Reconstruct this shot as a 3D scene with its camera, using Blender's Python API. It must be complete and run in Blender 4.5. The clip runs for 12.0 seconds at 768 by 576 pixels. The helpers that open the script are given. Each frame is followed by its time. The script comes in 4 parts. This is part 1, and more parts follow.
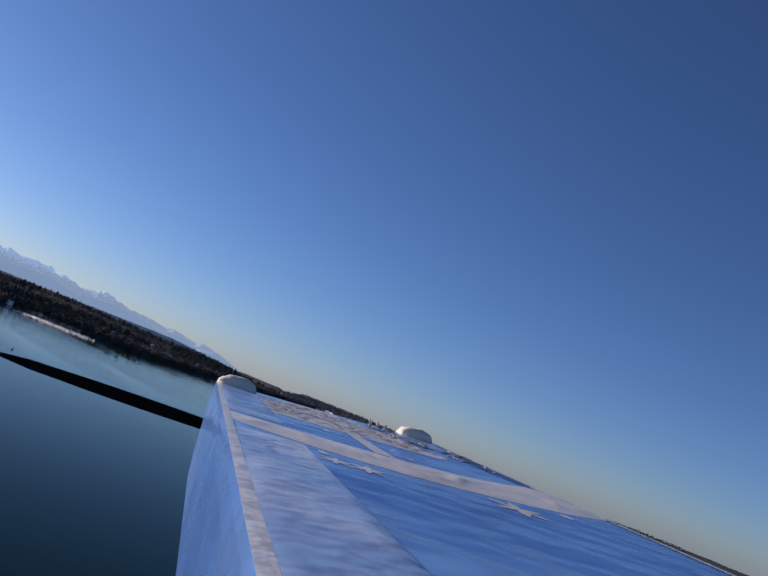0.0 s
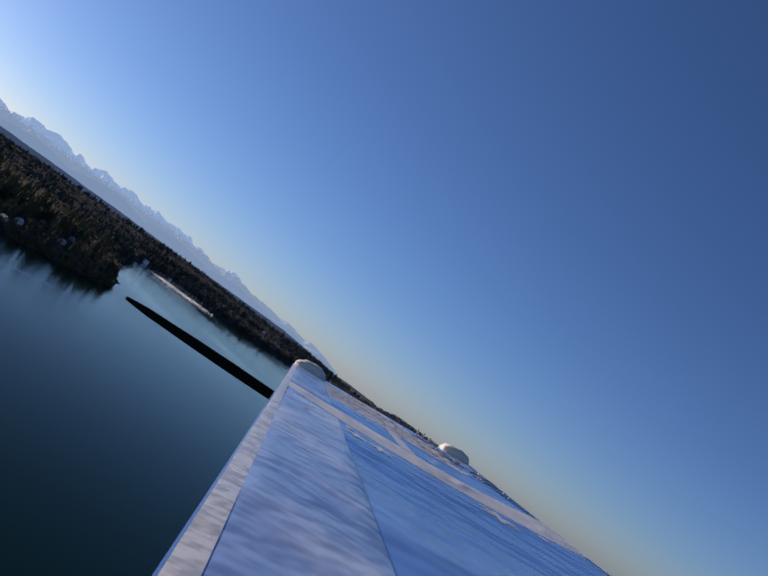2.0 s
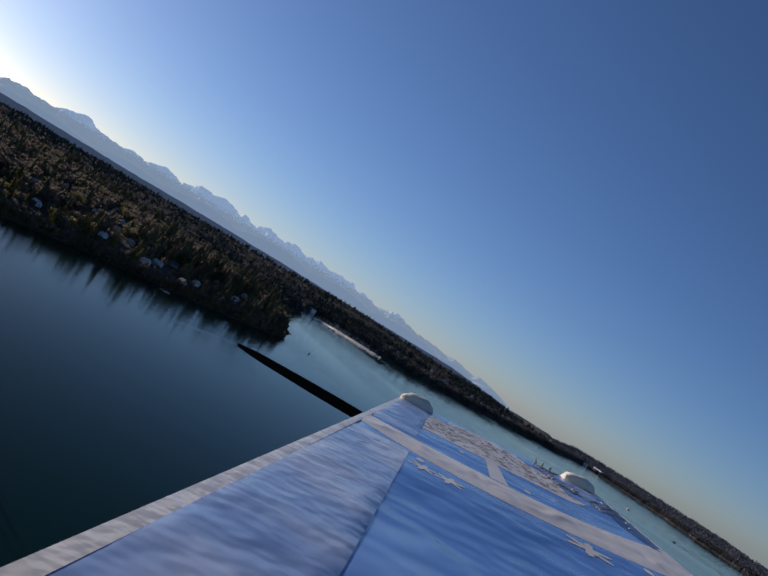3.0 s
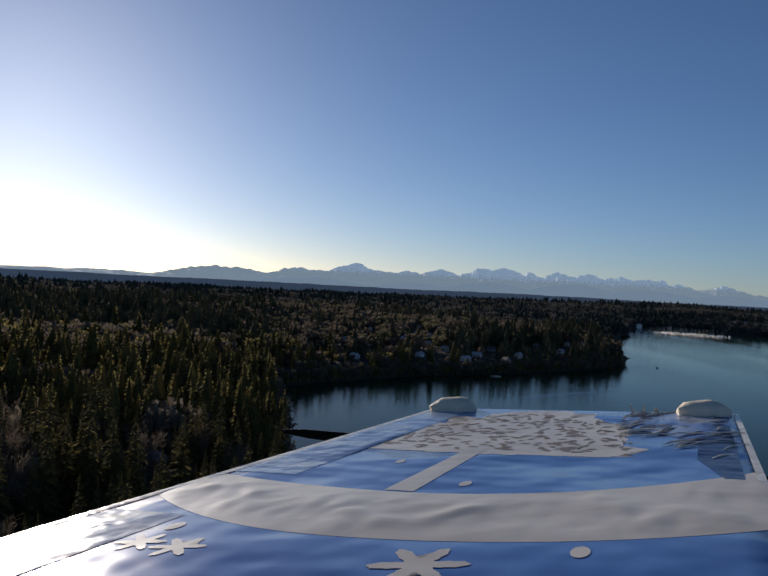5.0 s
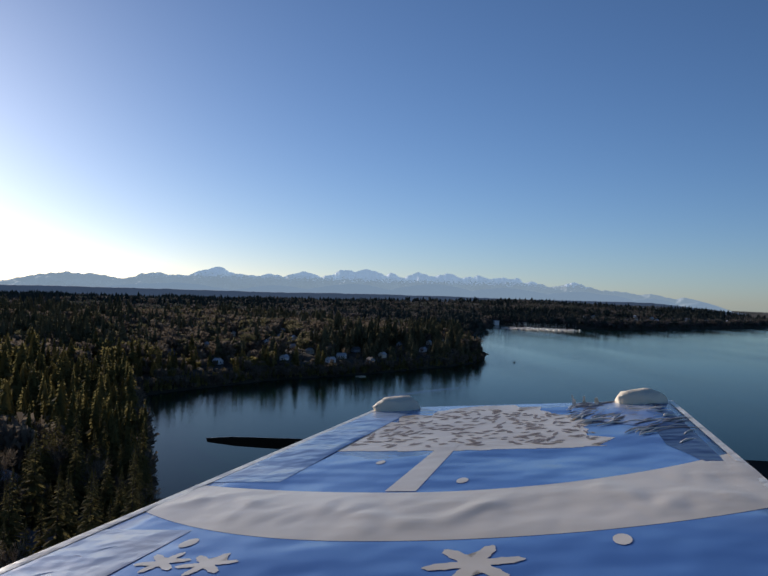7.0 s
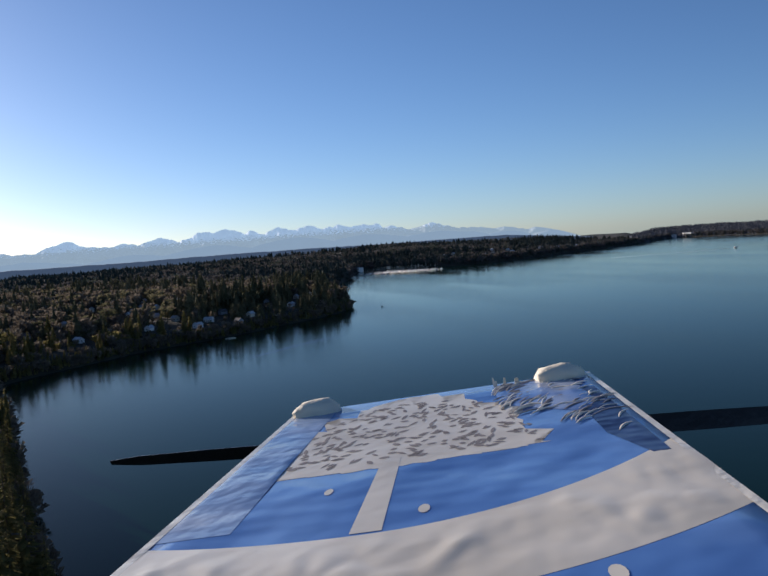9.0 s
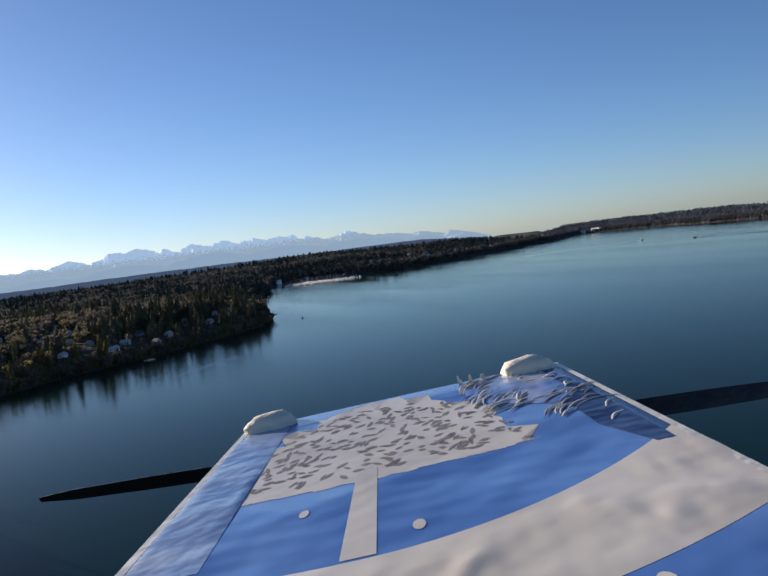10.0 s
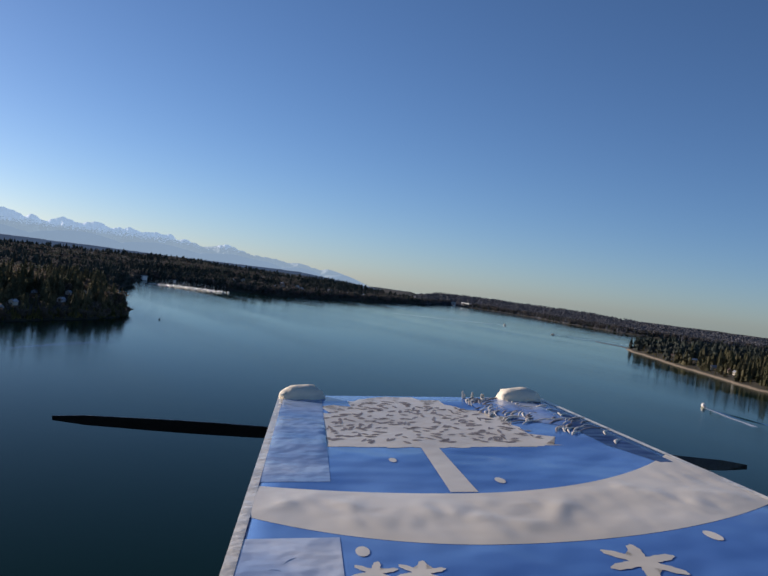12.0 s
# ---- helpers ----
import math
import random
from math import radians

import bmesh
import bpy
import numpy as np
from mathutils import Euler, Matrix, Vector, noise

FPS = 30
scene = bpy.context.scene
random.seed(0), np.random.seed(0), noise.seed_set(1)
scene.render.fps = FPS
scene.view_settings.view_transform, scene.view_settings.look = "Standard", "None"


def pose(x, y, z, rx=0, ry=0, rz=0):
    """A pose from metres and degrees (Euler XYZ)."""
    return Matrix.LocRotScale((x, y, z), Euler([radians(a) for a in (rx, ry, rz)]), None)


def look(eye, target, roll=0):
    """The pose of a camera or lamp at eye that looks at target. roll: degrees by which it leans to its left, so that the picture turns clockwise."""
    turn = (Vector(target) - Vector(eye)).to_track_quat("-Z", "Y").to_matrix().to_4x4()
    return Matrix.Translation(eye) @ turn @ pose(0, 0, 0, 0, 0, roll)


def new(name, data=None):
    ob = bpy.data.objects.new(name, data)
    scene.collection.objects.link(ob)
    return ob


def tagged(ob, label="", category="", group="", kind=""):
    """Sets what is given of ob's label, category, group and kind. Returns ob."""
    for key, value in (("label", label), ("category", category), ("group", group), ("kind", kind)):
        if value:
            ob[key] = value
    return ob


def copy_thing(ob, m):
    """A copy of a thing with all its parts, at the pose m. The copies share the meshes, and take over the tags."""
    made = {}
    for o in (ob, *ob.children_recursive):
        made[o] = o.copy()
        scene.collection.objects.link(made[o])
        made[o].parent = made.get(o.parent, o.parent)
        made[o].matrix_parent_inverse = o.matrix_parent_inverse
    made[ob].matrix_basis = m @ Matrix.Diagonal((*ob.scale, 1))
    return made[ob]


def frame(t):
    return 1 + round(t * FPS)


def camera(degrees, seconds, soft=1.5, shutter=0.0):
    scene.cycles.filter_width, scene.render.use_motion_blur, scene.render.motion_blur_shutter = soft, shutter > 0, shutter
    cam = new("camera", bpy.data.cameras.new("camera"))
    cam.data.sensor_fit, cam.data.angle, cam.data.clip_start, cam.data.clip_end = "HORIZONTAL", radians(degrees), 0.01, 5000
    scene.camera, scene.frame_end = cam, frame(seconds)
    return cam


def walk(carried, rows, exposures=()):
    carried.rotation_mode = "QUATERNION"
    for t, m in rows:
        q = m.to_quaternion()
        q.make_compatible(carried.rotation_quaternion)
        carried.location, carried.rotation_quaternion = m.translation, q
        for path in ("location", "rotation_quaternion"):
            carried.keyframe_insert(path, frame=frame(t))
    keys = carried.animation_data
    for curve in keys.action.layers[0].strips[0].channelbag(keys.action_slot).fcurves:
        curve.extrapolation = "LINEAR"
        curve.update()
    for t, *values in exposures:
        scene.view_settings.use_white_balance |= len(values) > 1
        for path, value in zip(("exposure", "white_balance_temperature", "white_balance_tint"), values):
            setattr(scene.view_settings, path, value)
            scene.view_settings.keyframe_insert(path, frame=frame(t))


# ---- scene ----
cam = camera(49.5, 12.0, soft=1.6)
walk(cam, [
    (0.0, pose(0.224, 4.965, 60.978, 99.072, -21.381, -39.299)),
    (0.5, pose(0.218, 4.963, 60.977, 100.962, -27.998, -43.002)),
    (1.0, pose(0.213, 4.957, 60.976, 100.580, -30.705, -42.501)),
    (1.5, pose(0.214, 4.938, 60.977, 98.863, -32.994, -37.884)),
    (2.0, pose(0.216, 4.925, 60.978, 97.716, -35.489, -32.364)),
    (2.5, pose(0.224, 4.916, 60.985, 94.608, -33.366, -24.802)),
    (2.7, pose(0.232, 4.924, 60.988, 93.618, -32.695, -22.033)),
    (4.3, pose(0.279, 4.914, 60.996, 90.761, -15.881, -0.399)),
    (4.5, pose(0.321, 4.948, 61.002, 91.113, -9.526, 1.438)),
    (5.0, pose(0.363, 4.978, 61.006, 89.906, -2.966, 3.178)),
    (5.5, pose(0.354, 4.974, 61.009, 89.494, -1.032, 0.034)),
    (6.0, pose(0.345, 4.970, 61.010, 89.186, -2.772, -3.014)),
    (6.5, pose(0.339, 4.982, 61.005, 89.955, -3.912, -5.350)),
    (6.7, pose(0.340, 4.982, 61.004, 90.540, -2.785, -5.336)),
    (8.3, pose(0.328, 4.968, 61.017, 88.097, 3.815, -11.616)),
    (8.5, pose(0.325, 4.971, 61.019, 87.605, 4.107, -12.805)),
    (9.0, pose(0.329, 4.992, 61.018, 86.879, 4.189, -15.679)),
    (9.5, pose(0.329, 5.006, 61.016, 86.831, 5.321, -18.471)),
    (10.0, pose(0.325, 5.011, 61.015, 86.905, 7.285, -21.418)),
    (10.5, pose(0.326, 5.015, 61.015, 87.162, 9.584, -24.002)),
    (11.0, pose(0.290, 5.002, 61.020, 87.176, 3.923, -27.787)),
    (11.5, pose(0.265, 4.991, 61.016, 88.251, -0.605, -29.428)),
    (12.0, pose(0.261, 4.995, 61.009, 89.527, -7.090, -29.903)),
], exposures=[(0.0, -0.05, 5450, 25), (1.0, -0.05, 5450, 25), (2.7, -0.2, 5550, 22), (4.3, -0.55, 5850, 15), (6.7, -0.22, 5800, 15), (8.3, 0.1, 5750, 15), (10.5, 0.33, 5850, 16), (11.5, 0.25, 5850, 16), (12.0, 0.15, 5800, 17)])

# ---- daylight ----
SUN_AZ, SUN_EL = radians(-27.4), radians(11.0)
world = bpy.data.worlds.new("sky")
scene.world = world
world.use_nodes = True
wn, wl = world.node_tree.nodes, world.node_tree.links
sky = wn.new("ShaderNodeTexSky")
sky.sky_type, sky.sun_disc = "NISHITA", False
sky.sun_elevation, sky.sun_rotation = SUN_EL, SUN_AZ
sky.air_density, sky.dust_density, sky.ozone_density = 0.7, 0.27, 3.0
wl.new(sky.outputs[0], wn["Background"].inputs[0])
wn["Background"].inputs[1].default_value = 0.091
sun = new("sun", bpy.data.lights.new("sun", "SUN"))
sun.data.energy, sun.data.angle, sun.data.color = 5.0, radians(0.5), (1.0, 0.85, 0.66)
sun.matrix_world = look((0, 0, 0), (-math.sin(SUN_AZ) * math.cos(SUN_EL), -math.cos(SUN_AZ) * math.cos(SUN_EL), -math.sin(SUN_EL)))


# ---- materials ----
def material(name, colours, scale=1.0, rough=0.8, metal=0.0, bump=0.0, bump_scale=None, per_piece=0.0, coords="Object", spec=0.3, detail=4):
    """A surface whose colour runs between the given colours by noise of the given scale, with relief of its own."""
    m = bpy.data.materials.new(name)
    m.use_nodes = True
    n, l = m.node_tree.nodes, m.node_tree.links
    b = n["Principled BSDF"]
    tc = n.new("ShaderNodeTexCoord")
    noi = n.new("ShaderNodeTexNoise")
    noi.inputs["Scale"].default_value, noi.inputs["Detail"].default_value = scale, detail
    l.new(tc.outputs[coords], noi.inputs["Vector"])
    ramp = n.new("ShaderNodeValToRGB")
    els = ramp.color_ramp.elements
    while len(els) < len(colours):
        els.new(0.5)
    for i, c in enumerate(colours):
        els[i].position = 0.28 + 0.44 * i / max(1, len(colours) - 1)
        els[i].color = (*c, 1)
    fac = noi.outputs["Fac"]
    if per_piece:
        geo = n.new("ShaderNodeNewGeometry")
        mix = n.new("ShaderNodeMix")
        mix.inputs[0].default_value = per_piece
        l.new(fac, mix.inputs[2])
        l.new(geo.outputs["Random Per Island"], mix.inputs[3])
        fac = mix.outputs[0]
    l.new(fac, ramp.inputs[0])
    l.new(ramp.outputs[0], b.inputs["Base Color"])
    b.inputs["Roughness"].default_value, b.inputs["Metallic"].default_value = rough, metal
    b.inputs["Specular IOR Level"].default_value = spec
    if bump:
        fine = n.new("ShaderNodeTexNoise")
        fine.inputs["Scale"].default_value, fine.inputs["Detail"].default_value = bump_scale or scale * 6, 3
        l.new(tc.outputs[coords], fine.inputs["Vector"])
        bp = n.new("ShaderNodeBump")
        bp.inputs["Strength"].default_value, bp.inputs["Distance"].default_value = bump, 0.02
        l.new(fine.outputs["Fac"], bp.inputs["Height"])
        l.new(bp.outputs[0], b.inputs["Normal"])
    return m


def foliage(name, colours, scale, through_light=0.3):
    """Leaves: colour by noise and by piece, and some light coming through."""
    m = material(name, colours, scale, rough=0.9, per_piece=0.3, spec=0.05)
    n, l = m.node_tree.nodes, m.node_tree.links
    tr = n.new("ShaderNodeBsdfTranslucent")
    mix = n.new("ShaderNodeMixShader")
    mix.inputs[0].default_value = through_light
    ramp = [x for x in n if x.type == "VALTORGB"][0]
    l.new(ramp.outputs[0], tr.inputs[0])
    l.new(n["Principled BSDF"].outputs[0], mix.inputs[1])
    l.new(tr.outputs[0], mix.inputs[2])
    l.new(mix.outputs[0], n["Material Output"].inputs[0])
    return m


NEEDLES = foliage("fir_needles", [(0.105, 0.1, 0.04), (0.18, 0.155, 0.058), (0.29, 0.235, 0.088)], 0.02, 0.58)
# Next three: greyer copies of needles and twigs, distance haze in their colour.
HAZED_SLOPE_FIR = foliage("hazed_slope_needles", [(0.08, 0.082, 0.044), (0.13, 0.12, 0.066), (0.2, 0.172, 0.096)], 0.012, 0.42)
HAZED_FIR = foliage("hazed_far_needles", [(0.045, 0.055, 0.044), (0.07, 0.08, 0.064), (0.11, 0.112, 0.092)], 0.006, 0.35)
HAZED_TWIGS = foliage("hazed_far_twigs", [(0.08, 0.072, 0.064), (0.12, 0.108, 0.096), (0.17, 0.15, 0.132)], 0.006, 0.3)
TWIGS = foliage("bare_twigs", [(0.12, 0.096, 0.07), (0.17, 0.137, 0.1), (0.24, 0.2, 0.148)], 0.012, 0.35)
BARK = material("bark", [(0.05, 0.035, 0.025), (0.12, 0.09, 0.07)], 3.0, 0.9, bump=0.6)
PALE_BARK = material("pale_bark", [(0.12, 0.09, 0.07), (0.28, 0.25, 0.21)], 3.0, 0.9, bump=0.4)
WHITE = material("white_paint", [(0.62, 0.6, 0.56), (0.8, 0.79, 0.76)], 0.8, 0.55, bump=0.1)
CREAM = material("cream_siding", [(0.52, 0.45, 0.34), (0.66, 0.59, 0.47)], 0.7, 0.7, bump=0.1)
GREYSIDE = material("grey_siding", [(0.22, 0.23, 0.25), (0.36, 0.37, 0.38)], 0.7, 0.7, bump=0.1)
TANSIDE = material("tan_siding", [(0.36, 0.24, 0.14), (0.5, 0.36, 0.22)], 0.7, 0.7, bump=0.1)
SHINGLE = material("roof_shingle", [(0.06, 0.06, 0.065), (0.13, 0.12, 0.12)], 1.5, 0.85, bump=0.5)
PALEROOF = material("pale_roof", [(0.3, 0.31, 0.33), (0.46, 0.47, 0.48)], 1.5, 0.5, bump=0.2)
BROWNROOF = material("brown_roof", [(0.13, 0.08, 0.06), (0.22, 0.15, 0.11)], 1.5, 0.85, bump=0.5)
WINDOW = material("window_glass", [(0.02, 0.025, 0.03), (0.05, 0.055, 0.06)], 0.5, 0.08, spec=0.8)
DOORWOOD = material("door_wood", [(0.1, 0.05, 0.03), (0.2, 0.11, 0.06)], 2.0, 0.6)
PLANK = material("weathered_planks", [(0.36, 0.29, 0.2), (0.56, 0.46, 0.33)], 1.2, 0.85, bump=0.4)
GELCOAT = material("boat_gelcoat", [(0.72, 0.66, 0.53), (0.84, 0.78, 0.66)], 0.5, 0.25)
BLUEHULL = material("blue_hull", [(0.03, 0.06, 0.16), (0.06, 0.1, 0.24)], 0.5, 0.25)
ALLOY = material("mast_alloy", [(0.5, 0.5, 0.5), (0.7, 0.7, 0.7)], 2.0, 0.3, metal=0.9)
CANVAS = material("sail_cover", [(0.05, 0.08, 0.2), (0.1, 0.13, 0.28)], 2.0, 0.9)
FOAM = material("wake_foam", [(0.45, 0.5, 0.53), (0.75, 0.78, 0.8)], 1.2, 0.6, bump=0.5)


def ground_material():
    """Sand and shingle by the waterline, leaf litter and brush above it."""
    m = material("ground", [(0.02, 0.018, 0.011), (0.035, 0.03, 0.018), (0.065, 0.055, 0.034)], 0.04, 0.95, bump=0.5, bump_scale=1.0)
    n, l = m.node_tree.nodes, m.node_tree.links
    geo = n.new("ShaderNodeNewGeometry")
    sep = n.new("ShaderNodeSeparateXYZ")
    l.new(geo.outputs["Position"], sep.inputs[0])
    step = n.new("ShaderNodeMapRange")
    step.inputs["From Min"].default_value, step.inputs["From Max"].default_value = 1.0, 1.9
    l.new(sep.outputs["Z"], step.inputs["Value"])
    sand = n.new("ShaderNodeValToRGB")
    sand.color_ramp.elements[0].color, sand.color_ramp.elements[1].color = (0.2, 0.15, 0.1, 1), (0.38, 0.3, 0.2, 1)
    east = n.new("ShaderNodeMapRange")
    east.inputs["From Min"].default_value, east.inputs["From Max"].default_value = 300, 650
    east.inputs["To Min"].default_value, east.inputs["To Max"].default_value = 1.0, 0.0
    l.new(sep.outputs["X"], east.inputs["Value"])
    north = n.new("ShaderNodeMapRange")
    north.inputs["From Min"].default_value, north.inputs["From Max"].default_value = 1040, 1090
    l.new(sep.outputs["Y"], north.inputs["Value"])
    both = n.new("ShaderNodeMath")
    both.operation = "MAXIMUM"
    l.new(east.outputs[0], both.inputs[0])
    l.new(north.outputs[0], both.inputs[1])
    most = n.new("ShaderNodeMath")
    most.operation = "MAXIMUM"
    l.new(step.outputs[0], most.inputs[0])
    l.new(both.outputs[0], most.inputs[1])
    noi = n.new("ShaderNodeTexNoise")
    noi.inputs["Scale"].default_value = 0.2
    l.new(geo.outputs["Position"], noi.inputs["Vector"])
    l.new(noi.outputs["Fac"], sand.inputs[0])
    mix = n.new("ShaderNodeMix")
    mix.data_type = "RGBA"
    ramp = [x for x in n if x.type == "VALTORGB"][0]
    l.new(most.outputs[0], mix.inputs[0])
    l.new(sand.outputs[0], mix.inputs[6])
    l.new(ramp.outputs[0], mix.inputs[7])
    l.new(mix.outputs[2], n["Principled BSDF"].inputs["Base Color"])
    return m


def water_material():
    """Sea water: dark green depth, small waves, calmer slicks and rougher wind lanes."""
    m = bpy.data.materials.new("sea_water")
    m.use_nodes = True
    n, l = m.node_tree.nodes, m.node_tree.links
    n.remove(n["Principled BSDF"])
    deep, gloss, blend, fres = n.new("ShaderNodeBsdfDiffuse"), n.new("ShaderNodeBsdfGlossy"), n.new("ShaderNodeMixShader"), n.new("ShaderNodeFresnel")
    deep.inputs["Color"].default_value = (0.003, 0.019, 0.0115, 1)
    gloss.inputs["Color"].default_value = (0.95, 1.0, 0.95, 1)
    fres.inputs["IOR"].default_value = 1.1
    l.new(fres.outputs[0], blend.inputs[0])
    l.new(deep.outputs[0], blend.inputs[1])
    l.new(gloss.outputs[0], blend.inputs[2])
    l.new(blend.outputs[0], n["Material Output"].inputs[0])
    tc = n.new("ShaderNodeTexCoord")
    lanes = n.new("ShaderNodeTexNoise")
    stretch = n.new("ShaderNodeMapping")
    stretch.inputs["Scale"].default_value = (0.012, 0.0022, 1)
    stretch.inputs["Rotation"].default_value = (0, 0, radians(-50))
    l.new(tc.outputs["Object"], stretch.inputs[0])
    l.new(stretch.outputs[0], lanes.inputs["Vector"])
    lanes.inputs["Scale"].default_value, lanes.inputs["Detail"].default_value = 1.0, 4
    rr = n.new("ShaderNodeMapRange")
    rr.inputs["From Min"].default_value, rr.inputs["From Max"].default_value = 0.35, 0.65
    rr.inputs["To Min"].default_value, rr.inputs["To Max"].default_value = 0.045, 0.11
    l.new(lanes.outputs["Fac"], rr.inputs["Value"])
    l.new(rr.outputs[0], gloss.inputs["Roughness"])
    swell, chop = n.new("ShaderNodeTexNoise"), n.new("ShaderNodeTexNoise")
    swell.inputs["Scale"].default_value, chop.inputs["Scale"].default_value = 0.12, 0.9
    swell.inputs["Detail"].default_value, chop.inputs["Detail"].default_value = 2, 3
    add = n.new("ShaderNodeMath")
    add.operation = "ADD"
    l.new(tc.outputs["Object"], swell.inputs["Vector"])
    l.new(tc.outputs["Object"], chop.inputs["Vector"])
    l.new(swell.outputs["Fac"], add.inputs[0])
    l.new(chop.outputs["Fac"], add.inputs[1])
    power = n.new("ShaderNodeMapRange")
    power.inputs["From Min"].default_value, power.inputs["From Max"].default_value = 0.35, 0.65
    power.inputs["To Min"].default_value, power.inputs["To Max"].default_value = 0.07, 0.22
    l.new(lanes.outputs["Fac"], power.inputs["Value"])
    bp = n.new("ShaderNodeBump")
    bp.inputs["Distance"].default_value = 0.25
    l.new(power.outputs[0], bp.inputs["Strength"])
    l.new(add.outputs[0], bp.inputs["Height"])
    l.new(bp.outputs[0], gloss.inputs["Normal"])
    return m


def mountain_material():
    m = material("haze_glow_rock", [(0.17, 0.19, 0.19), (0.24, 0.26, 0.26), (0.30, 0.32, 0.31)], 0.008, 0.95)
    n, l = m.node_tree.nodes, m.node_tree.links
    geo = n.new("ShaderNodeNewGeometry")
    sep = n.new("ShaderNodeSeparateXYZ")
    l.new(geo.outputs["Position"], sep.inputs[0])
    noi = n.new("ShaderNodeTexNoise")
    noi.inputs["Scale"].default_value, noi.inputs["Detail"].default_value = 0.075, 6
    l.new(geo.outputs["Position"], noi.inputs["Vector"])
    mul = n.new("ShaderNodeMath")
    mul.operation, mul.inputs[1].default_value = "MULTIPLY_ADD", 140.0
    l.new(noi.outputs["Fac"], mul.inputs[0])
    l.new(sep.outputs["Z"], mul.inputs[2])
    step = n.new("ShaderNodeMapRange")
    step.inputs["From Min"].default_value, step.inputs["From Max"].default_value = 208, 216
    l.new(mul.outputs[0], step.inputs["Value"])
    mix = n.new("ShaderNodeMix")
    mix.data_type = "RGBA"
    ramp = [x for x in n if x.type == "VALTORGB"][0]
    l.new(step.outputs[0], mix.inputs[0])
    l.new(ramp.outputs[0], mix.inputs[6])
    mix.inputs[7].default_value = (0.92, 0.92, 0.9, 1)
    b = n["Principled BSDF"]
    # Pale blue glow added to rock and snow, standing in for distance haze.
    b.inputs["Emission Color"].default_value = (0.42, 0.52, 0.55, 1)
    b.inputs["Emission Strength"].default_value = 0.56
    l.new(mix.outputs[2], n["Principled BSDF"].inputs["Base Color"])
    return m


# Plateau woods with distance haze put in as blue tint and faint glow.
HAZED_PLATEAU = material("haze_glow_plateau", [(0.12, 0.15, 0.19), (0.18, 0.21, 0.25)], 0.01, 0.95)
HAZED_PLATEAU.node_tree.nodes["Principled BSDF"].inputs["Emission Color"].default_value = (0.32, 0.41, 0.50, 1)
HAZED_PLATEAU.node_tree.nodes["Principled BSDF"].inputs["Emission Strength"].default_value = 0.12
# Slate base colour carries the haze that lies over the far hills.
HAZED_HILL = material("hazed_hill_woods", [(0.075, 0.082, 0.095), (0.115, 0.115, 0.125), (0.17, 0.155, 0.15)], 0.03, 0.95, bump=0.3, bump_scale=0.08)
# The haze before this ridge is painted as blue emission.
HAZED_RIDGE = material("haze_glow_ridge", [(0.10, 0.12, 0.13), (0.15, 0.17, 0.18)], 0.01, 0.95)
HAZED_RIDGE.node_tree.nodes["Principled BSDF"].inputs["Emission Color"].default_value = (0.37, 0.48, 0.55, 1)
HAZED_RIDGE.node_tree.nodes["Principled BSDF"].inputs["Emission Strength"].default_value = 0.6
SAND = material("wet_sand", [(0.10, 0.085, 0.065), (0.19, 0.16, 0.12)], 0.2, 0.95, bump=0.4)
SLICK = material("ruffled_water", [(0.015, 0.03, 0.03), (0.03, 0.05, 0.05)], 0.4, 0.25, bump=0.6, bump_scale=1.2, spec=0.5)
GROUND, WATER, HAZED_ROCK = ground_material(), water_material(), mountain_material()


# ---- building helpers ----
def mesh_object(name, verts, faces, mat, smooth=False):
    """An object from arrays of points and of triangles or quads."""
    verts, faces = np.asarray(verts, float), np.asarray(faces, int)
    me = bpy.data.meshes.new(name)
    k = faces.shape[1]
    me.vertices.add(len(verts))
    me.vertices.foreach_set("co", verts.ravel())
    me.loops.add(faces.size)
    me.loops.foreach_set("vertex_index", faces.ravel())
    me.polygons.add(len(faces))
    me.polygons.foreach_set("loop_start", np.arange(len(faces)) * k)
    me.polygons.foreach_set("loop_total", np.full(len(faces), k))
    me.polygons.foreach_set("use_smooth", np.full(len(faces), smooth))
    me.materials.append(mat)
    me.update(calc_edges=True)
    me.validate()
    return new(name, me)


def part(name, bm, mat, parent, label=""):
    """Links a bmesh as one mesh under a thing or under a part."""
    me = bpy.data.meshes.new(name)
    bm.to_mesh(me)
    bm.free()
    me.materials.append(mat)
    ob = new(name, me)
    ob.parent = parent
    if label:
        ob["label"] = label
    return ob


def box(w, d, h, at=(0, 0, 0), bevel=0.0, rz=0.0, bm=None):
    """A box of the given size, its base centred at a place."""
    bm = bm or bmesh.new()
    made = bmesh.ops.create_cube(bm, size=1, matrix=Matrix.Translation((at[0], at[1], at[2] + h / 2)) @ Matrix.Rotation(rz, 4, "Z") @ Matrix.Diagonal((w, d, h, 1)))
    if bevel:
        edges = list({e for v in made["verts"] for e in v.link_edges})
        bmesh.ops.bevel(bm, geom=edges, offset=bevel, segments=2, affect="EDGES", profile=0.5)
    return bm


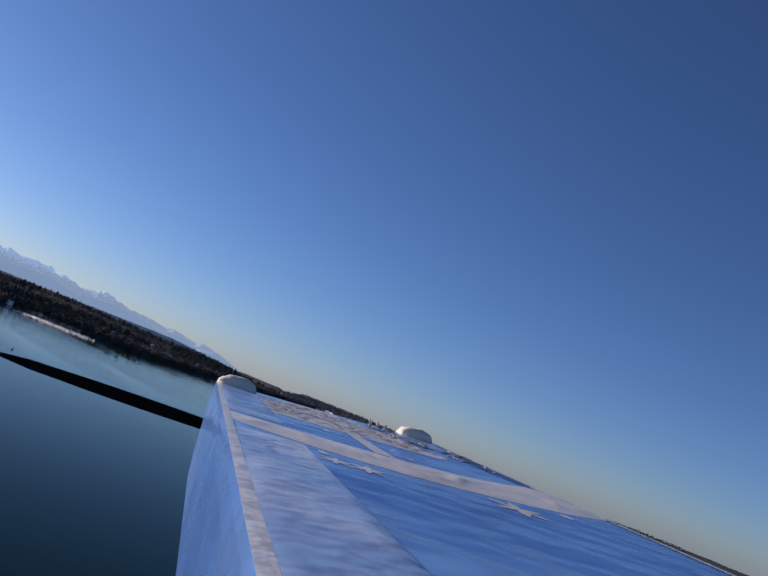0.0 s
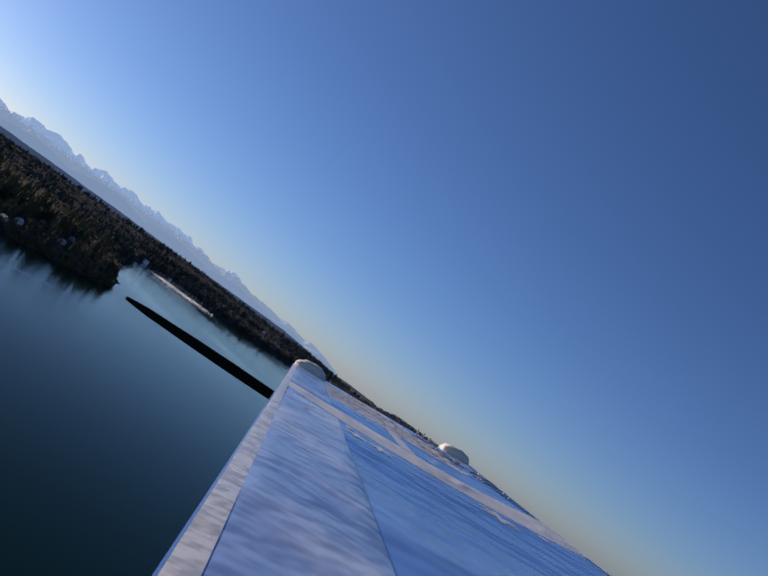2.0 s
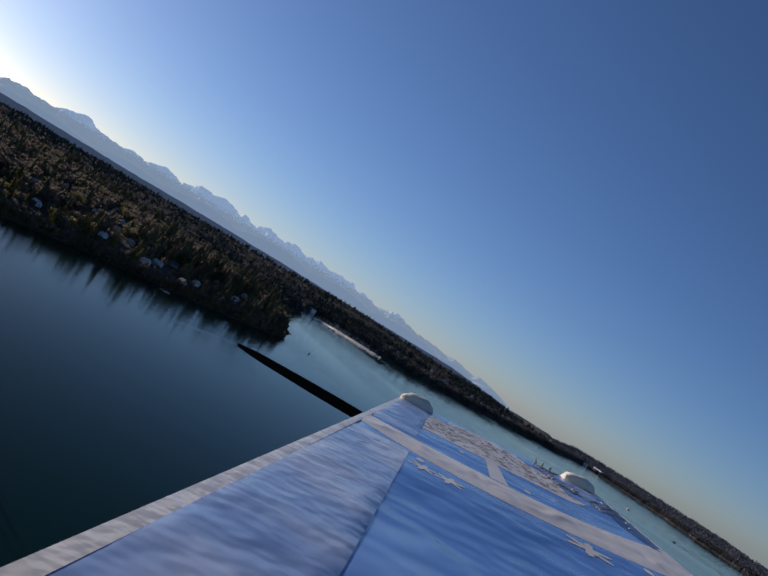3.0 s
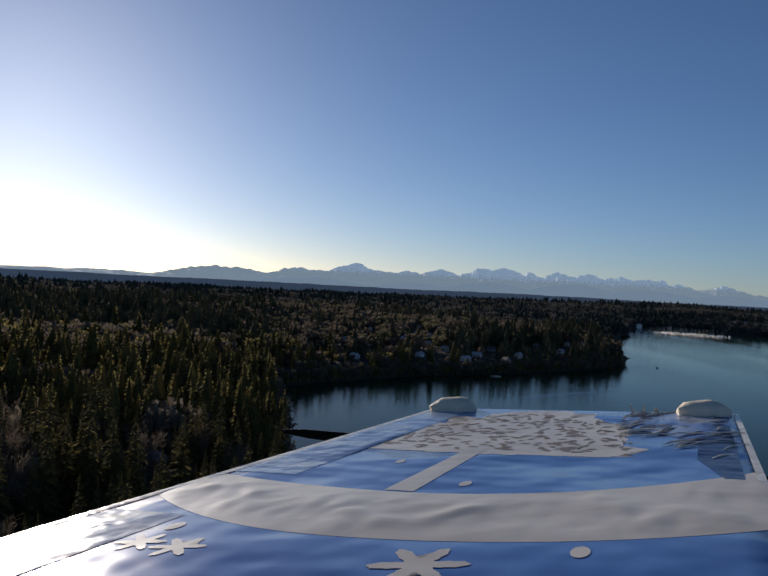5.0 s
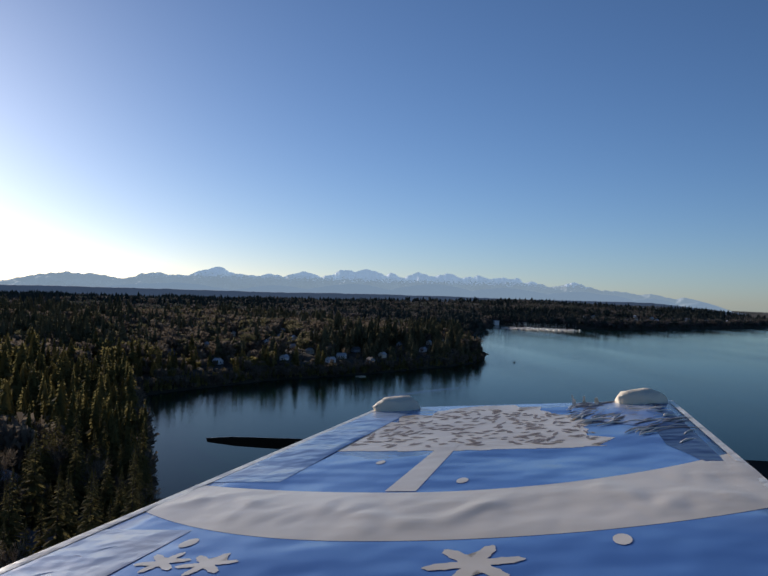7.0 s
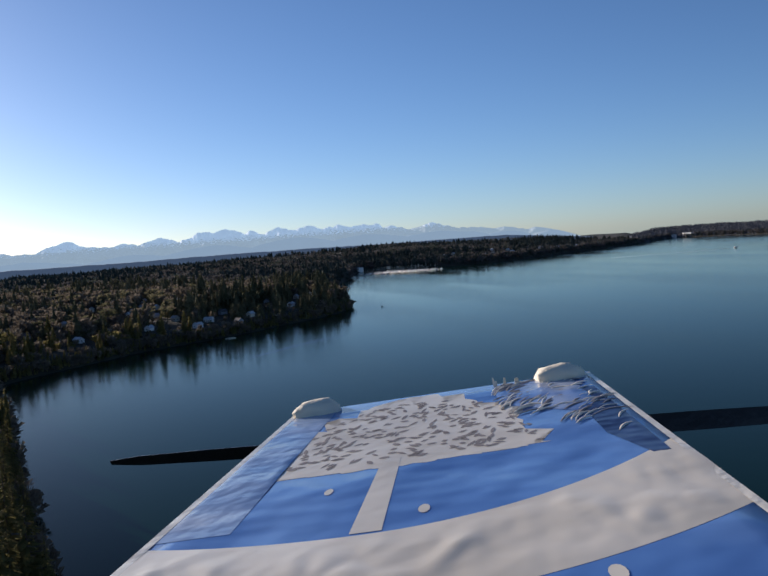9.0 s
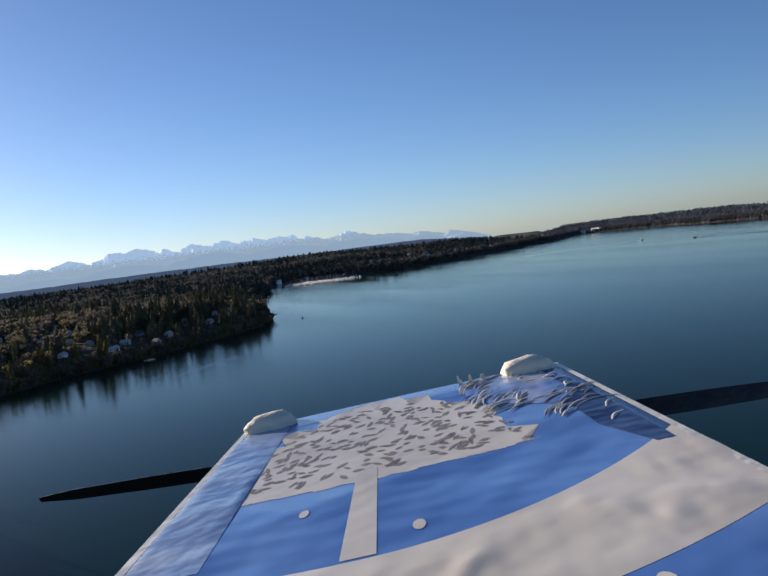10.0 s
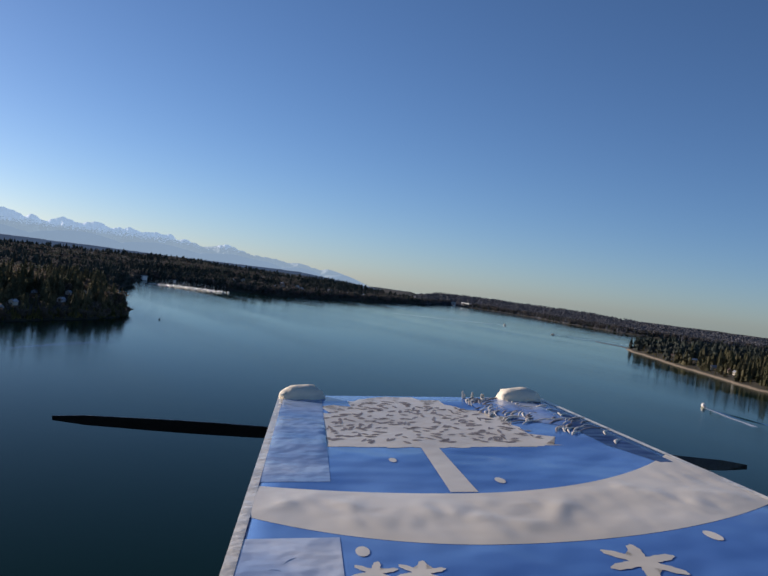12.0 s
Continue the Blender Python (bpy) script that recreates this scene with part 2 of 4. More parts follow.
def rod(a, b, r0, r1=None, sides=8, bm=None):
    """A tapered round bar from a to b."""
    bm = bm or bmesh.new()
    a, b = Vector(a), Vector(b)
    q = (b - a).to_track_quat("Z", "Y").to_matrix().to_4x4()
    bmesh.ops.create_cone(bm, cap_ends=True, segments=sides, radius1=r0, radius2=r0 if r1 is None else r1, depth=(b - a).length, matrix=Matrix.Translation((a + b) / 2) @ q)
    return bm


def lumps(x, y, size, seed=0):
    """Smooth noise between -1 and 1 over arrays of places."""
    x, y = np.asarray(x, float) / size + 37.3 * seed, np.asarray(y, float) / size + 91.7 * seed
    xi, yi = np.floor(x), np.floor(y)
    fx, fy = x - xi, y - yi
    fx, fy = fx * fx * (3 - 2 * fx), fy * fy * (3 - 2 * fy)

    def h(a, b):
        v = np.sin(a * 127.1 + b * 311.7 + seed * 74.7) * 43758.5453
        return 2 * (v - np.floor(v)) - 1
    return (h(xi, yi) * (1 - fx) + h(xi + 1, yi) * fx) * (1 - fy) + (h(xi, yi + 1) * (1 - fx) + h(xi + 1, yi + 1) * fx) * fy


# ---- the coast ----
NEAR_COAST = [(-13, 130), (-21, 169), (-29, 204), (-39, 253), (-47, 300), (-60, 365), (-75, 432), (-86, 485), (-62, 518), (-40, 545), (-12, 581),
    (20, 606), (50, 630), (88, 669), (135, 716), (172, 768), (191, 822), (190, 880), (205, 990), (240, 1150), (290, 1320), (345, 1480), (385, 1640),
    (425, 1760)]
FAR_COAST = [(470, 1805), (540, 1750), (620, 1710), (700, 1705), (886, 1840), (1120, 2023), (1330, 2200), (1515, 2340), (1720, 2583), (1900, 2720),
    (1905, 2560), (1872, 2209), (1760, 1900), (1720, 1640), (1760, 1420), (1900, 1300), (2100, 900)]
LAND_EDGE = [(2300, -500), (5600, -2500), (5600, 5600), (-5600, 5600), (-5600, -2500), (-160, -2500), (-120, -300), (-60, -40), (-30, 40), (-13, 95)]
MAINLAND = NEAR_COAST + FAR_COAST + LAND_EDGE
ISLAND = [(1019, 978), (937, 853), (856, 732), (790, 617), (736, 532), (700, 440), (720, 300), (900, 200), (1300, 250), (1480, 600), (1380, 860), (1180, 985)]


def inland(x, y, ring):
    """How far inside the ring of points a place lies, in metres; negative outside."""
    x, y = np.asarray(x, float), np.asarray(y, float)
    best = np.full(x.shape, 1e12)
    inside = np.zeros(x.shape, bool)
    for (ax, ay), (bx, by) in zip(ring, ring[1:] + ring[:1]):
        dx, dy = bx - ax, by - ay
        t = np.clip(((x - ax) * dx + (y - ay) * dy) / (dx * dx + dy * dy), 0, 1)
        best = np.minimum(best, (x - ax - t * dx) ** 2 + (y - ay - t * dy) ** 2)
        if ay != by:
            inside ^= ((ay > y) != (by > y)) & (x < (bx - ax) * (y - ay) / (by - ay) + ax)
    return np.where(inside, 1, -1) * np.sqrt(best)


def shore(x, y):
    wob = 5 * lumps(x, y, 38, 3) + 2.5 * lumps(x, y, 13, 4)
    far = np.clip(np.hypot(x, y) / 900, 0.25, 2.5)
    return np.maximum(inland(x, y, MAINLAND), inland(x, y, ISLAND)) + wob * far * 0.6


def height(x, y, s=None):
    """The ground's height: beach, a low bank, then slowly rising land."""
    x, y = np.asarray(x, float), np.asarray(y, float)
    s = shore(x, y) if s is None else s
    i = np.clip(s, 0, None)
    az = np.degrees(np.arctan2(x, y))
    top = np.interp(az, [-60, -24, -14, 0, 12, 20, 27, 33, 40, 60], [32, 30, 38, 44, 51, 60, 55, 33, 28, 18])
    top = top - 13 * np.clip((np.hypot(x, y) - 1150) / 1000, 0, 1) * np.interp(az, [2, 12], [1, 0])
    top = top * (1 - 0.75 * np.clip((np.hypot(x, y) - np.interp(az, [10, 17], [2600, 3000])) / 500, 0, 1)) * np.where((az > 32) & (np.hypot(x, y) > 1750), 0.0, 1.0)
    isle = (x > 620) & (x < 1560) & (y < 1080)
    beach = np.where(isle, 3.5, 2.0)
    land = 2.0 * np.clip(i / beach, 0, 1) + 4.5 * np.clip((i - beach) / np.where(isle, 16, 8), 0, 1) + top * (1 - np.exp(-i / 620))
    land = land + np.clip(i / 300, 0, 1) * (4.5 * lumps(x, y, 260, 1) + 2.5 * lumps(x, y, 90, 2))
    return np.where(s > 0, land, np.maximum(s * 0.22, -12.0))


# ---- ground and water ----
def polar_sheet(name, radii, angles, z_of, mat):
    r, a = np.meshgrid(radii, angles, indexing="ij")
    x, y = r * np.sin(a), r * np.cos(a)
    z = z_of(x, y)
    v = np.stack([x, y, z], -1).reshape(-1, 3)
    nr, na = len(radii), len(angles)
    i, j = np.meshgrid(np.arange(nr - 1), np.arange(na), indexing="ij")
    k = (j + 1) % na
    f = np.stack([i * na + j, i * na + k, (i + 1) * na + k, (i + 1) * na + j], -1).reshape(-1, 4)
    return mesh_object(name, v, f, mat, True)


view = np.arange(-34, 66, 0.35)
ANGLES = np.radians(np.concatenate([view, np.arange(66, 326, 4.0)]))
RADII = np.concatenate([[0.5, 15, 30, 45], np.geomspace(60, 5600, 240)])
tagged(polar_sheet("ground", RADII, ANGLES, height, GROUND), "dark forest floor with a strip of tan beach", "ground", kind="structure")
tagged(polar_sheet("water", np.array([0.5, 60, 250, 900, 2500, 6000]), np.radians(np.arange(0, 360, 5.0)), lambda x, y: 0 * x, WATER), "dark blue green sea with small ripples and slicks", "water", kind="structure")

# ---- mountains ----
PEAKS = [(-25.4, 74, 4), (-22.0, 78, 3), (-14.8, 126, 2.2), (-12.8, 124, 2.4), (-10.5, 112, 3), (-8.9, 140, 2.2), (-7.2, 134, 2), (-5.2, 183, 1.7),
         (-3.6, 152, 2), (-1.5, 150, 2.2), (0.6, 180, 1.6), (3.6, 186, 1.8), (5.1, 203, 1.6), (6.8, 176, 1.8), (8.6, 182, 1.8), (10.6, 180, 1.8),
         (12.5, 176, 2), (14.4, 172, 2), (16.2, 148, 2), (18.9, 144, 1.8), (21.5, 112, 2.0), (24.0, 96, 1.6), (26.0, 84, 1.3), (-31, 70, 5), (-36, 66, 4)]


def mountains():
    az = np.arange(-40, 38, 0.035)
    floor = np.interp(az, [-40, 24, 29], [52, 46, 15])
    crest = floor.copy()
    for a, h, w in PEAKS:
        crest = np.maximum(crest, floor + (h - floor) * np.clip(1 - (np.abs(az - a) / (w * 2.3)) ** 1.25, 0, 1))
    crest = crest + np.clip((crest - 60) / 60, 0, 1) * (6 - 12 * np.abs(lumps(az, 0 * az, 1.3, 1)) + 6 * lumps(az, 0 * az, 0.6, 2) + 5 * lumps(az, 0 * az, 0.34, 3) + 3.4 * (0.6 - 2 * np.abs(lumps(az, 0 * az, 0.5, 8))) + 1.8 * (0.5 - 2 * np.abs(lumps(az, 0 * az, 0.21, 9))) + 0.8 * lumps(az, 0 * az, 0.12, 4))
    steps = np.linspace(0, 1, 34)
    u, a = np.meshgrid(steps, az, indexing="ij")
    r = 4480 + 430 * u
    z = 20 + (crest[None, :] * 1.03 - 20) * u ** 1.25
    rugged = (14 * lumps(a + u * 1.5, u * 3, 0.9, 5) + 13 * lumps(a - u * 1.2, u * 4, 0.4, 6) + 7 * lumps(a + u * 0.8, u * 7, 0.2, 7)) * np.sin(np.pi * u) * np.clip((crest[None, :] - 55) / 70, 0, 1)
    z = z + rugged
    v = np.stack([r * np.sin(np.radians(a)), r * np.cos(np.radians(a)), z], -1).reshape(-1, 3)
    nr, na = len(steps), len(az)
    i, j = np.meshgrid(np.arange(nr - 1), np.arange(na - 1), indexing="ij")
    f = np.stack([i * na + j, (i + 1) * na + j, (i + 1) * na + j + 1, i * na + j + 1], -1).reshape(-1, 4)[:, ::-1]
    return mesh_object("backdrop_mountains", v, f, HAZED_ROCK, True)


def foothills():
    """The low far plateau in front of the mountains."""
    az = np.arange(-40, 30, 0.1)
    crest = 58 + 3.0 * lumps(az, 0 * az, 6.0, 21) + 1.2 * lumps(az, 0 * az, 1.1, 22) + 0.7 * lumps(az, 0 * az, 0.25, 23)
    crest = crest - 30 * np.clip((az - 24) / 6, 0, 1)
    a = np.radians(az)
    rows = [np.stack([r * np.sin(a), r * np.cos(a), z], -1) for r, z in ((3020, 5 + 0 * az), (3060, crest - 2.5), (3090, crest), (3300, crest - 6))]
    v = np.concatenate(rows)
    n = len(az)
    f = [(k * n + j, k * n + j + 1, (k + 1) * n + j + 1, (k + 1) * n + j) for k in range(3) for j in range(n - 1)]
    return mesh_object("backdrop_plateau", v, np.array(f), HAZED_PLATEAU, True)


def lower_ridge():
    """The snowless ridges that stand before the main range."""
    az = np.arange(-40, 32, 0.1)
    low = 40 - 36 * np.clip((az - 22) / 5, 0, 1)
    crest = low.copy()
    for a, h, w in ((-31, 74, 5), (-26, 72, 4), (-8, 88, 6), (-1, 92, 4.5), (4, 112, 5), (9.5, 122, 5), (14.5, 112, 5), (19.5, 102, 5), (24, 76, 3), (27.0, 68, 2)):
        crest = np.maximum(crest, low + (h - low) * np.clip(1 - (np.abs(az - a) / w) ** 1.5, 0, 1))
    crest = crest + 4 * lumps(az, 0 * az, 1.4, 31) + 2.4 * lumps(az, 0 * az, 0.5, 32) + 1.3 * lumps(az, 0 * az, 0.2, 33)
    a = np.radians(az)
    rows = [np.stack([r * np.sin(a), r * np.cos(a), z], -1) for r, z in ((4340, 5 + 0 * az), (4380, crest * 0.75), (4410, crest), (4600, crest - 20))]
    n = len(az)
    f = [(k * n + j, k * n + j + 1, (k + 1) * n + j + 1, (k + 1) * n + j) for k in range(3) for j in range(n - 1)]
    return mesh_object("backdrop_ridge", np.concatenate(rows), np.array(f), HAZED_RIDGE, True)


tagged(lower_ridge(), "wooded ridge below the snowy peaks, haze as grey blue glow", "hills", kind="structure")
HILL_AZ = np.arange(32, 63, 0.06)


def hill_profile():
    """Where the far hills start behind the shore, and how high their crest is, by bearing."""
    az = HILL_AZ
    reach = np.arange(1750, 4100, 8.0)
    rr, aa = np.meshgrid(reach, np.radians(az))
    wet = shore(rr * np.sin(aa), rr * np.cos(aa)) < 0
    last = np.array([reach[np.where(w)[0].max()] if w.any() else 1750.0 for w in wet])
    crest = (26 + 9 * lumps(az, 0 * az, 5.0, 41) + 4 * lumps(az, 0 * az, 1.6, 42)) * np.clip((az - 31) / 3, 0.4, 1) * np.interp(az, [32, 44, 50, 62], [0.9, 0.85, 0.62, 0.5])
    return np.minimum(last, 3600) + 4, crest


def on_hill(az, u):
    start, crest = np.interp(az, HILL_AZ, HILL_START), np.interp(az, HILL_AZ, HILL_CREST)
    r = start + 900 * u ** 1.2
    z = 1 + 5 * np.clip(u * 12, 0, 1) + crest * np.sin(math.pi / 2 * u) ** 1.4 + 1.5 * lumps(az, u * 3, 0.6, 43) * np.clip(u * 5, 0, 1)
    return r * np.sin(np.radians(az)), r * np.cos(np.radians(az)), z


HILL_START, HILL_CREST = hill_profile()


def far_hills():
    """The wooded hills across the sound, rising from the far shore."""
    n = len(HILL_AZ)
    rows = [np.stack(on_hill(HILL_AZ, np.full(n, k / 14)), -1) for k in range(15)]
    f = [(k * n + j, k * n + j + 1, (k + 1) * n + j + 1, (k + 1) * n + j) for k in range(14) for j in range(n - 1)]
    return mesh_object("backdrop_hills", np.concatenate(rows), np.array(f), HAZED_HILL, True)


tagged(far_hills(), "wooded hills across the sound, haze painted in slate blue", "hills", kind="structure")
tagged(foothills(), "wooded plateau below the mountains, tinted blue for haze", "hills", kind="structure")
tagged(mountains(), "mountain range with snow on its crest, blue haze painted in", "mountains", kind="structure")


# ---- trees ----
def ragged_fir(rng, boughs):
    """A fir of many single drooping boughs, one metre tall."""
    v, f = [], []
    for k in range(boughs):
        u = (k + rng.uniform(0, 1)) / boughs
        z = 0.06 + 0.92 * u
        a = k * 2.4 + rng.uniform(-0.5, 0.5)
        reach = (0.165 * (1 - u) ** 0.7 + 0.01) * rng.uniform(0.6, 1.15)
        wide = reach * rng.uniform(0.28, 0.5) + 0.006
        c, s = math.cos(a), math.sin(a)
        drop = reach * rng.uniform(0.15, 0.6)
        b = len(v)
        v += [(0, 0, z + 0.05 * (1 - u) + 0.02), (c * reach * 0.6 - s * wide, s * reach * 0.6 + c * wide, z - drop * 0.5),
              (c * reach * 0.6 + s * wide, s * reach * 0.6 - c * wide, z - drop * 0.5), (c * reach, s * reach, z - drop)]
        f += [(b, b + 1, b + 2), (b + 1, b + 3, b + 2)]
    cv, cf = far_fir(rng, 3, 6)
    return np.concatenate([np.array(v), cv * (0.72, 0.72, 1.0)]), np.concatenate([np.array(f), cf + len(v)])


def far_fir(rng, tiers, sides):
    """A fir of ragged stacked skirts, one metre tall."""
    v, f = [], []
    lean = rng.normal(0, 0.02, 2)
    for k in range(tiers):
        z0 = 0.08 + 0.80 * k / tiers
        z1 = min(1.0, z0 + 1.55 / tiers + 0.06)
        r0 = 0.17 * (1 - z0) ** 0.8 * rng.uniform(0.8, 1.2) + 0.012
        base = len(v)
        v.append((lean[0] * z1, lean[1] * z1, z1))
        for s in range(sides):
            a = 2 * math.pi * (s + rng.uniform(-0.3, 0.3)) / sides + k
            r = r0 * (rng.uniform(0.85, 1.3) if s % 2 else rng.uniform(0.45, 0.75))
            v.append((r * math.cos(a) + lean[0] * z0, r * math.sin(a) + lean[1] * z0, z0 - r * rng.uniform(0.1, 0.5)))
        for s in range(sides):
            f.append((base, base + 1 + s, base + 1 + (s + 1) % sides))
    return np.array(v), np.array(f)


def far_bare(rng, blades, slim=1.0):
    """A bare broadleaf crown of upward sprays of twigs, one metre tall."""
    v, f = [], []
    for k in range(blades):
        u = rng.uniform(0, 2 * math.pi)
        z = rng.uniform(0.22, 0.8)
        rr = 0.30 * math.sin(math.pi * min(1, (z - 0.1) * 1.15)) ** 0.6 * math.sqrt(rng.uniform(0.05, 1))
        c = np.array([rr * math.cos(u), rr * math.sin(u), z])
        out = np.array([math.cos(u) * 0.45, math.sin(u) * 0.45, 1.0]) + rng.normal(0, 0.35, 3)
        out *= rng.uniform(0.10, 0.22) / np.linalg.norm(out)
        side = np.cross(out, rng.normal(0, 1, 3))
        side *= slim * rng.uniform(0.045, 0.085) / np.linalg.norm(side)
        b = len(v)
        v += [c - out * 0.4, c + out + side, c + out * 1.1 - side]
        f.append((b, b + 1, b + 2))
    b = len(v)
    v += [np.array([0.014, 0, 0]), np.array([-0.007, 0.012, 0]), np.array([-0.007, -0.012, 0]), np.array([0, 0, 0.6])]
    f += [(b, b + 1, b + 3), (b + 1, b + 2, b + 3), (b + 2, b, b + 3)]
    return np.array(v), np.array(f)


def wood(name, xs, ys, zs, hs, ws, shapes, mat, label, rng):
    """Many far trees joined into one object."""
    vs, fs, base = [], [], 0
    pick = rng.integers(0, len(shapes), len(xs))
    spin = rng.uniform(0, 2 * math.pi, len(xs))
    for k, (sv, sf) in enumerate(shapes):
        q = np.where(pick == k)[0]
        if not len(q):
            continue
        c, s = np.cos(spin[q])[:, None], np.sin(spin[q])[:, None]
        x = (sv[None, :, 0] * c - sv[None, :, 1] * s) * (hs * ws)[q][:, None] + xs[q][:, None]
        y = (sv[None, :, 0] * s + sv[None, :, 1] * c) * (hs * ws)[q][:, None] + ys[q][:, None]
        z = sv[None, :, 2] * hs[q][:, None] + zs[q][:, None]
        vs.append(np.stack([x, y, z], -1).reshape(-1, 3))
        fs.append((sf[None] + (base + np.arange(len(q)) * len(sv))[:, None, None]).reshape(-1, 3))
        base += len(q) * len(sv)
    return tagged(mesh_object(name, np.concatenate(vs), np.concatenate(fs), mat), label, "trees", kind="stuff")


def scatter(rng, r0, r1, gap, a0=-36, a1=62):
    """Uneven places between two distances, about gap apart."""
    n = int(math.radians(a1 - a0) * (r1 * r1 - r0 * r0) / 2 / (gap * gap))
    r = np.sqrt(rng.uniform(r0 * r0, r1 * r1, n))
    a = np.radians(rng.uniform(a0, a1, n))
    return r * np.sin(a), r * np.cos(a)


BAY_HOMES = [(62, 655), (30, 640), (75, 690), (-5, 640), (-30, 655), (55, 720), (0, 720), (-70, 700), (-51, 600), (-126, 575), (-49, 176),
    (-72, 231), (15, 686), (40, 668), (-43, 713), (-90, 640)]
SLOPE_HOMES = [(120, 760), (140, 850), (-10, 905), (70, 900), (-12, 822), (-22, 752), (2, 806), (23, 884), (36, 880), (110, 1010), (168, 925),
    (-56, 816), (-19, 785), (85, 812), (103, 800), (-264, 1013), (-229, 909), (-245, 960), (-455, 1166), (-430, 1130)]
FAR_SHORE_HOMES = [(255, 1545), (15, 1525), (1195, 2150), (1150, 2110), (1100, 2080), (1060, 2050), (1230, 2200), (990, 2010), (760, 1830),
    (790, 1860), (830, 1880), (860, 1905), (834, 1966), (869, 1951), (996, 2025), (1023, 2007), (655, 1830), (690, 1860), (940, 1990), (720, 1790),
    (1290, 2240)]
ISLAND_CABINS = [(815, 622), (832, 655), (918, 792), (800, 600), (849, 679), (880, 722)]
HOUSES = [(px, py, 13 * i % 60, (1, 0, 3, 0, 2)[i % 5]) for i, (px, py) in enumerate(BAY_HOMES + SLOPE_HOMES)]
HOUSES += [(px, py, 17 * i % 55, (0, 3, 1, 0)[i % 4]) for i, (px, py) in enumerate(FAR_SHORE_HOMES)]
HOUSES += [(px, py, 20 + 15 * i, (2, 3)[i % 2]) for i, (px, py) in enumerate(ISLAND_CABINS)]


def open_ground(x, y):
    """The house plots, where no tree stands, and the open slopes before them, where only low bushes grow."""
    plot, low = np.zeros(x.shape, bool), np.zeros(x.shape, bool)
    for px, py, _, kind in HOUSES:
        d = math.hypot(px, py)
        ux, uy = px / d, py / d
        ahead = 24.0 if px > 620 and py < 1080 else (0.13 * d if 500 < py < 1000 and kind != 2 else min(60.0, 3 + 0.054 * d))
        along, across = (x - px) * ux + (y - py) * uy, np.abs((x - px) * uy - (y - py) * ux)
        plot |= (np.abs(along) < 6.5) & (across < 5.5)
        low |= (along > -ahead) & (along < 0) & (across < 4.0 + 0.002 * d)
    return plot, low


rng = np.random.default_rng(7)
FIRS_FINE = [ragged_fir(rng, 50) for _ in range(9)]
FIRS_MID = [ragged_fir(rng, 24) for _ in range(8)]
BARE_MID = [far_bare(rng, 80, 0.9) for _ in range(6)]
FIRS_SMALL = [far_fir(rng, 3, 5) for _ in range(6)]
BARE_SMALL = [far_bare(rng, 14) for _ in range(5)]
FIRS_COARSE = [far_fir(rng, 5, 7) for _ in range(6)]
BARE_FINE = [far_bare(rng, 170, 0.6) for _ in range(5)]
BARE_COARSE = [far_bare(rng, 44) for _ in range(5)]


def stand(x, y, rng):
    """Keeps the places on land and says which carry a fir, which a bare tree, and how tall they are."""
    s = shore(x, y)
    plot, low = open_ground(x, y)
    keep = ((np.degrees(np.arctan2(x, y)) < 33.5) | (np.hypot(x, y) < 1750)) & (s > np.where((x > 620) & (x < 1560) & (y < 1080), 4.5, 2.0)) & ~plot
    x, y, s, low = x[keep], y[keep], s[keep], low[keep]
    z = height(x, y, s)
    isle = inland(x, y, ISLAND) > 0
    fir = lumps(x, y, 150, 11) * 0.8 + lumps(x, y, 38, 12) * 0.5 + rng.uniform(-0.45, 0.45, len(x)) + np.where(isle, 0.9, 0.0) + np.where(s < 70, 0.35, -0.1) + np.where(np.hypot(x, y) < 480, 0.45, 0) > 0
    tall = np.where(fir, 9 + 18 * rng.beta(2.0, 2.2, len(x)), rng.uniform(7, 16, len(x)))
    tall *= np.where(isle, 1.0, 1.0) * np.where((s < 60) & (x > 100) & (y > 640) & (y < 920), 0.98, 1.0) * np.where((s < 55) & (x < 100) & (y > 470), 0.68, 1.0) * np.interp(np.hypot(x, y), [900, 2200], [1.0, 0.68]) * (0.78 + 0.44 * (lumps(x, y, 45, 13) * 0.5 + 0.5))
    tall = np.where(low, rng.uniform(2.0, 4.5, len(x)), tall)
    return x, y, z, fir & ~low, tall


def woods(tag, r0, r1, gap, firs, bare, wide, needles=NEEDLES, twigs=TWIGS):
    x, y = scatter(rng, r0, r1, gap)
    x, y, z, fir, tall = stand(x, y, rng)
    w = rng.uniform(0.85, 1.25, len(x)) * wide
    wood("fir_wood", x[fir], y[fir], z[fir] - 0.5, tall[fir], w[fir] * rng.uniform(0.95, 1.6, fir.sum()), firs, needles, "dark green fir wood " + tag, rng)
    some = rng.uniform(0, 1, len(x))
    q = ~fir & (some < 0.4)
    wood("mixed_wood", x[q], y[q], z[q] - 0.5, tall[q] * 0.95, w[q] * 1.3, bare, needles, "olive evergreen broadleaf wood " + tag, rng)
    q = ~fir & (some >= 0.4)
    wood("bare_wood", x[q], y[q], z[q] - 0.5, tall[q], w[q] * 1.15, bare, twigs, "brown leafless broadleaf wood " + tag, rng)


woods("on the slopes above the bay", 330, 620, 7.4, FIRS_FINE, BARE_FINE, 1.0)
woods("on the slopes behind the bay", 620, 1150, 7.8, FIRS_MID, BARE_MID, 1.05, HAZED_SLOPE_FIR)
woods("on the far rolling land", 1150, 2300, 12.5, FIRS_COARSE, BARE_COARSE, 1.35, HAZED_FIR, HAZED_TWIGS)


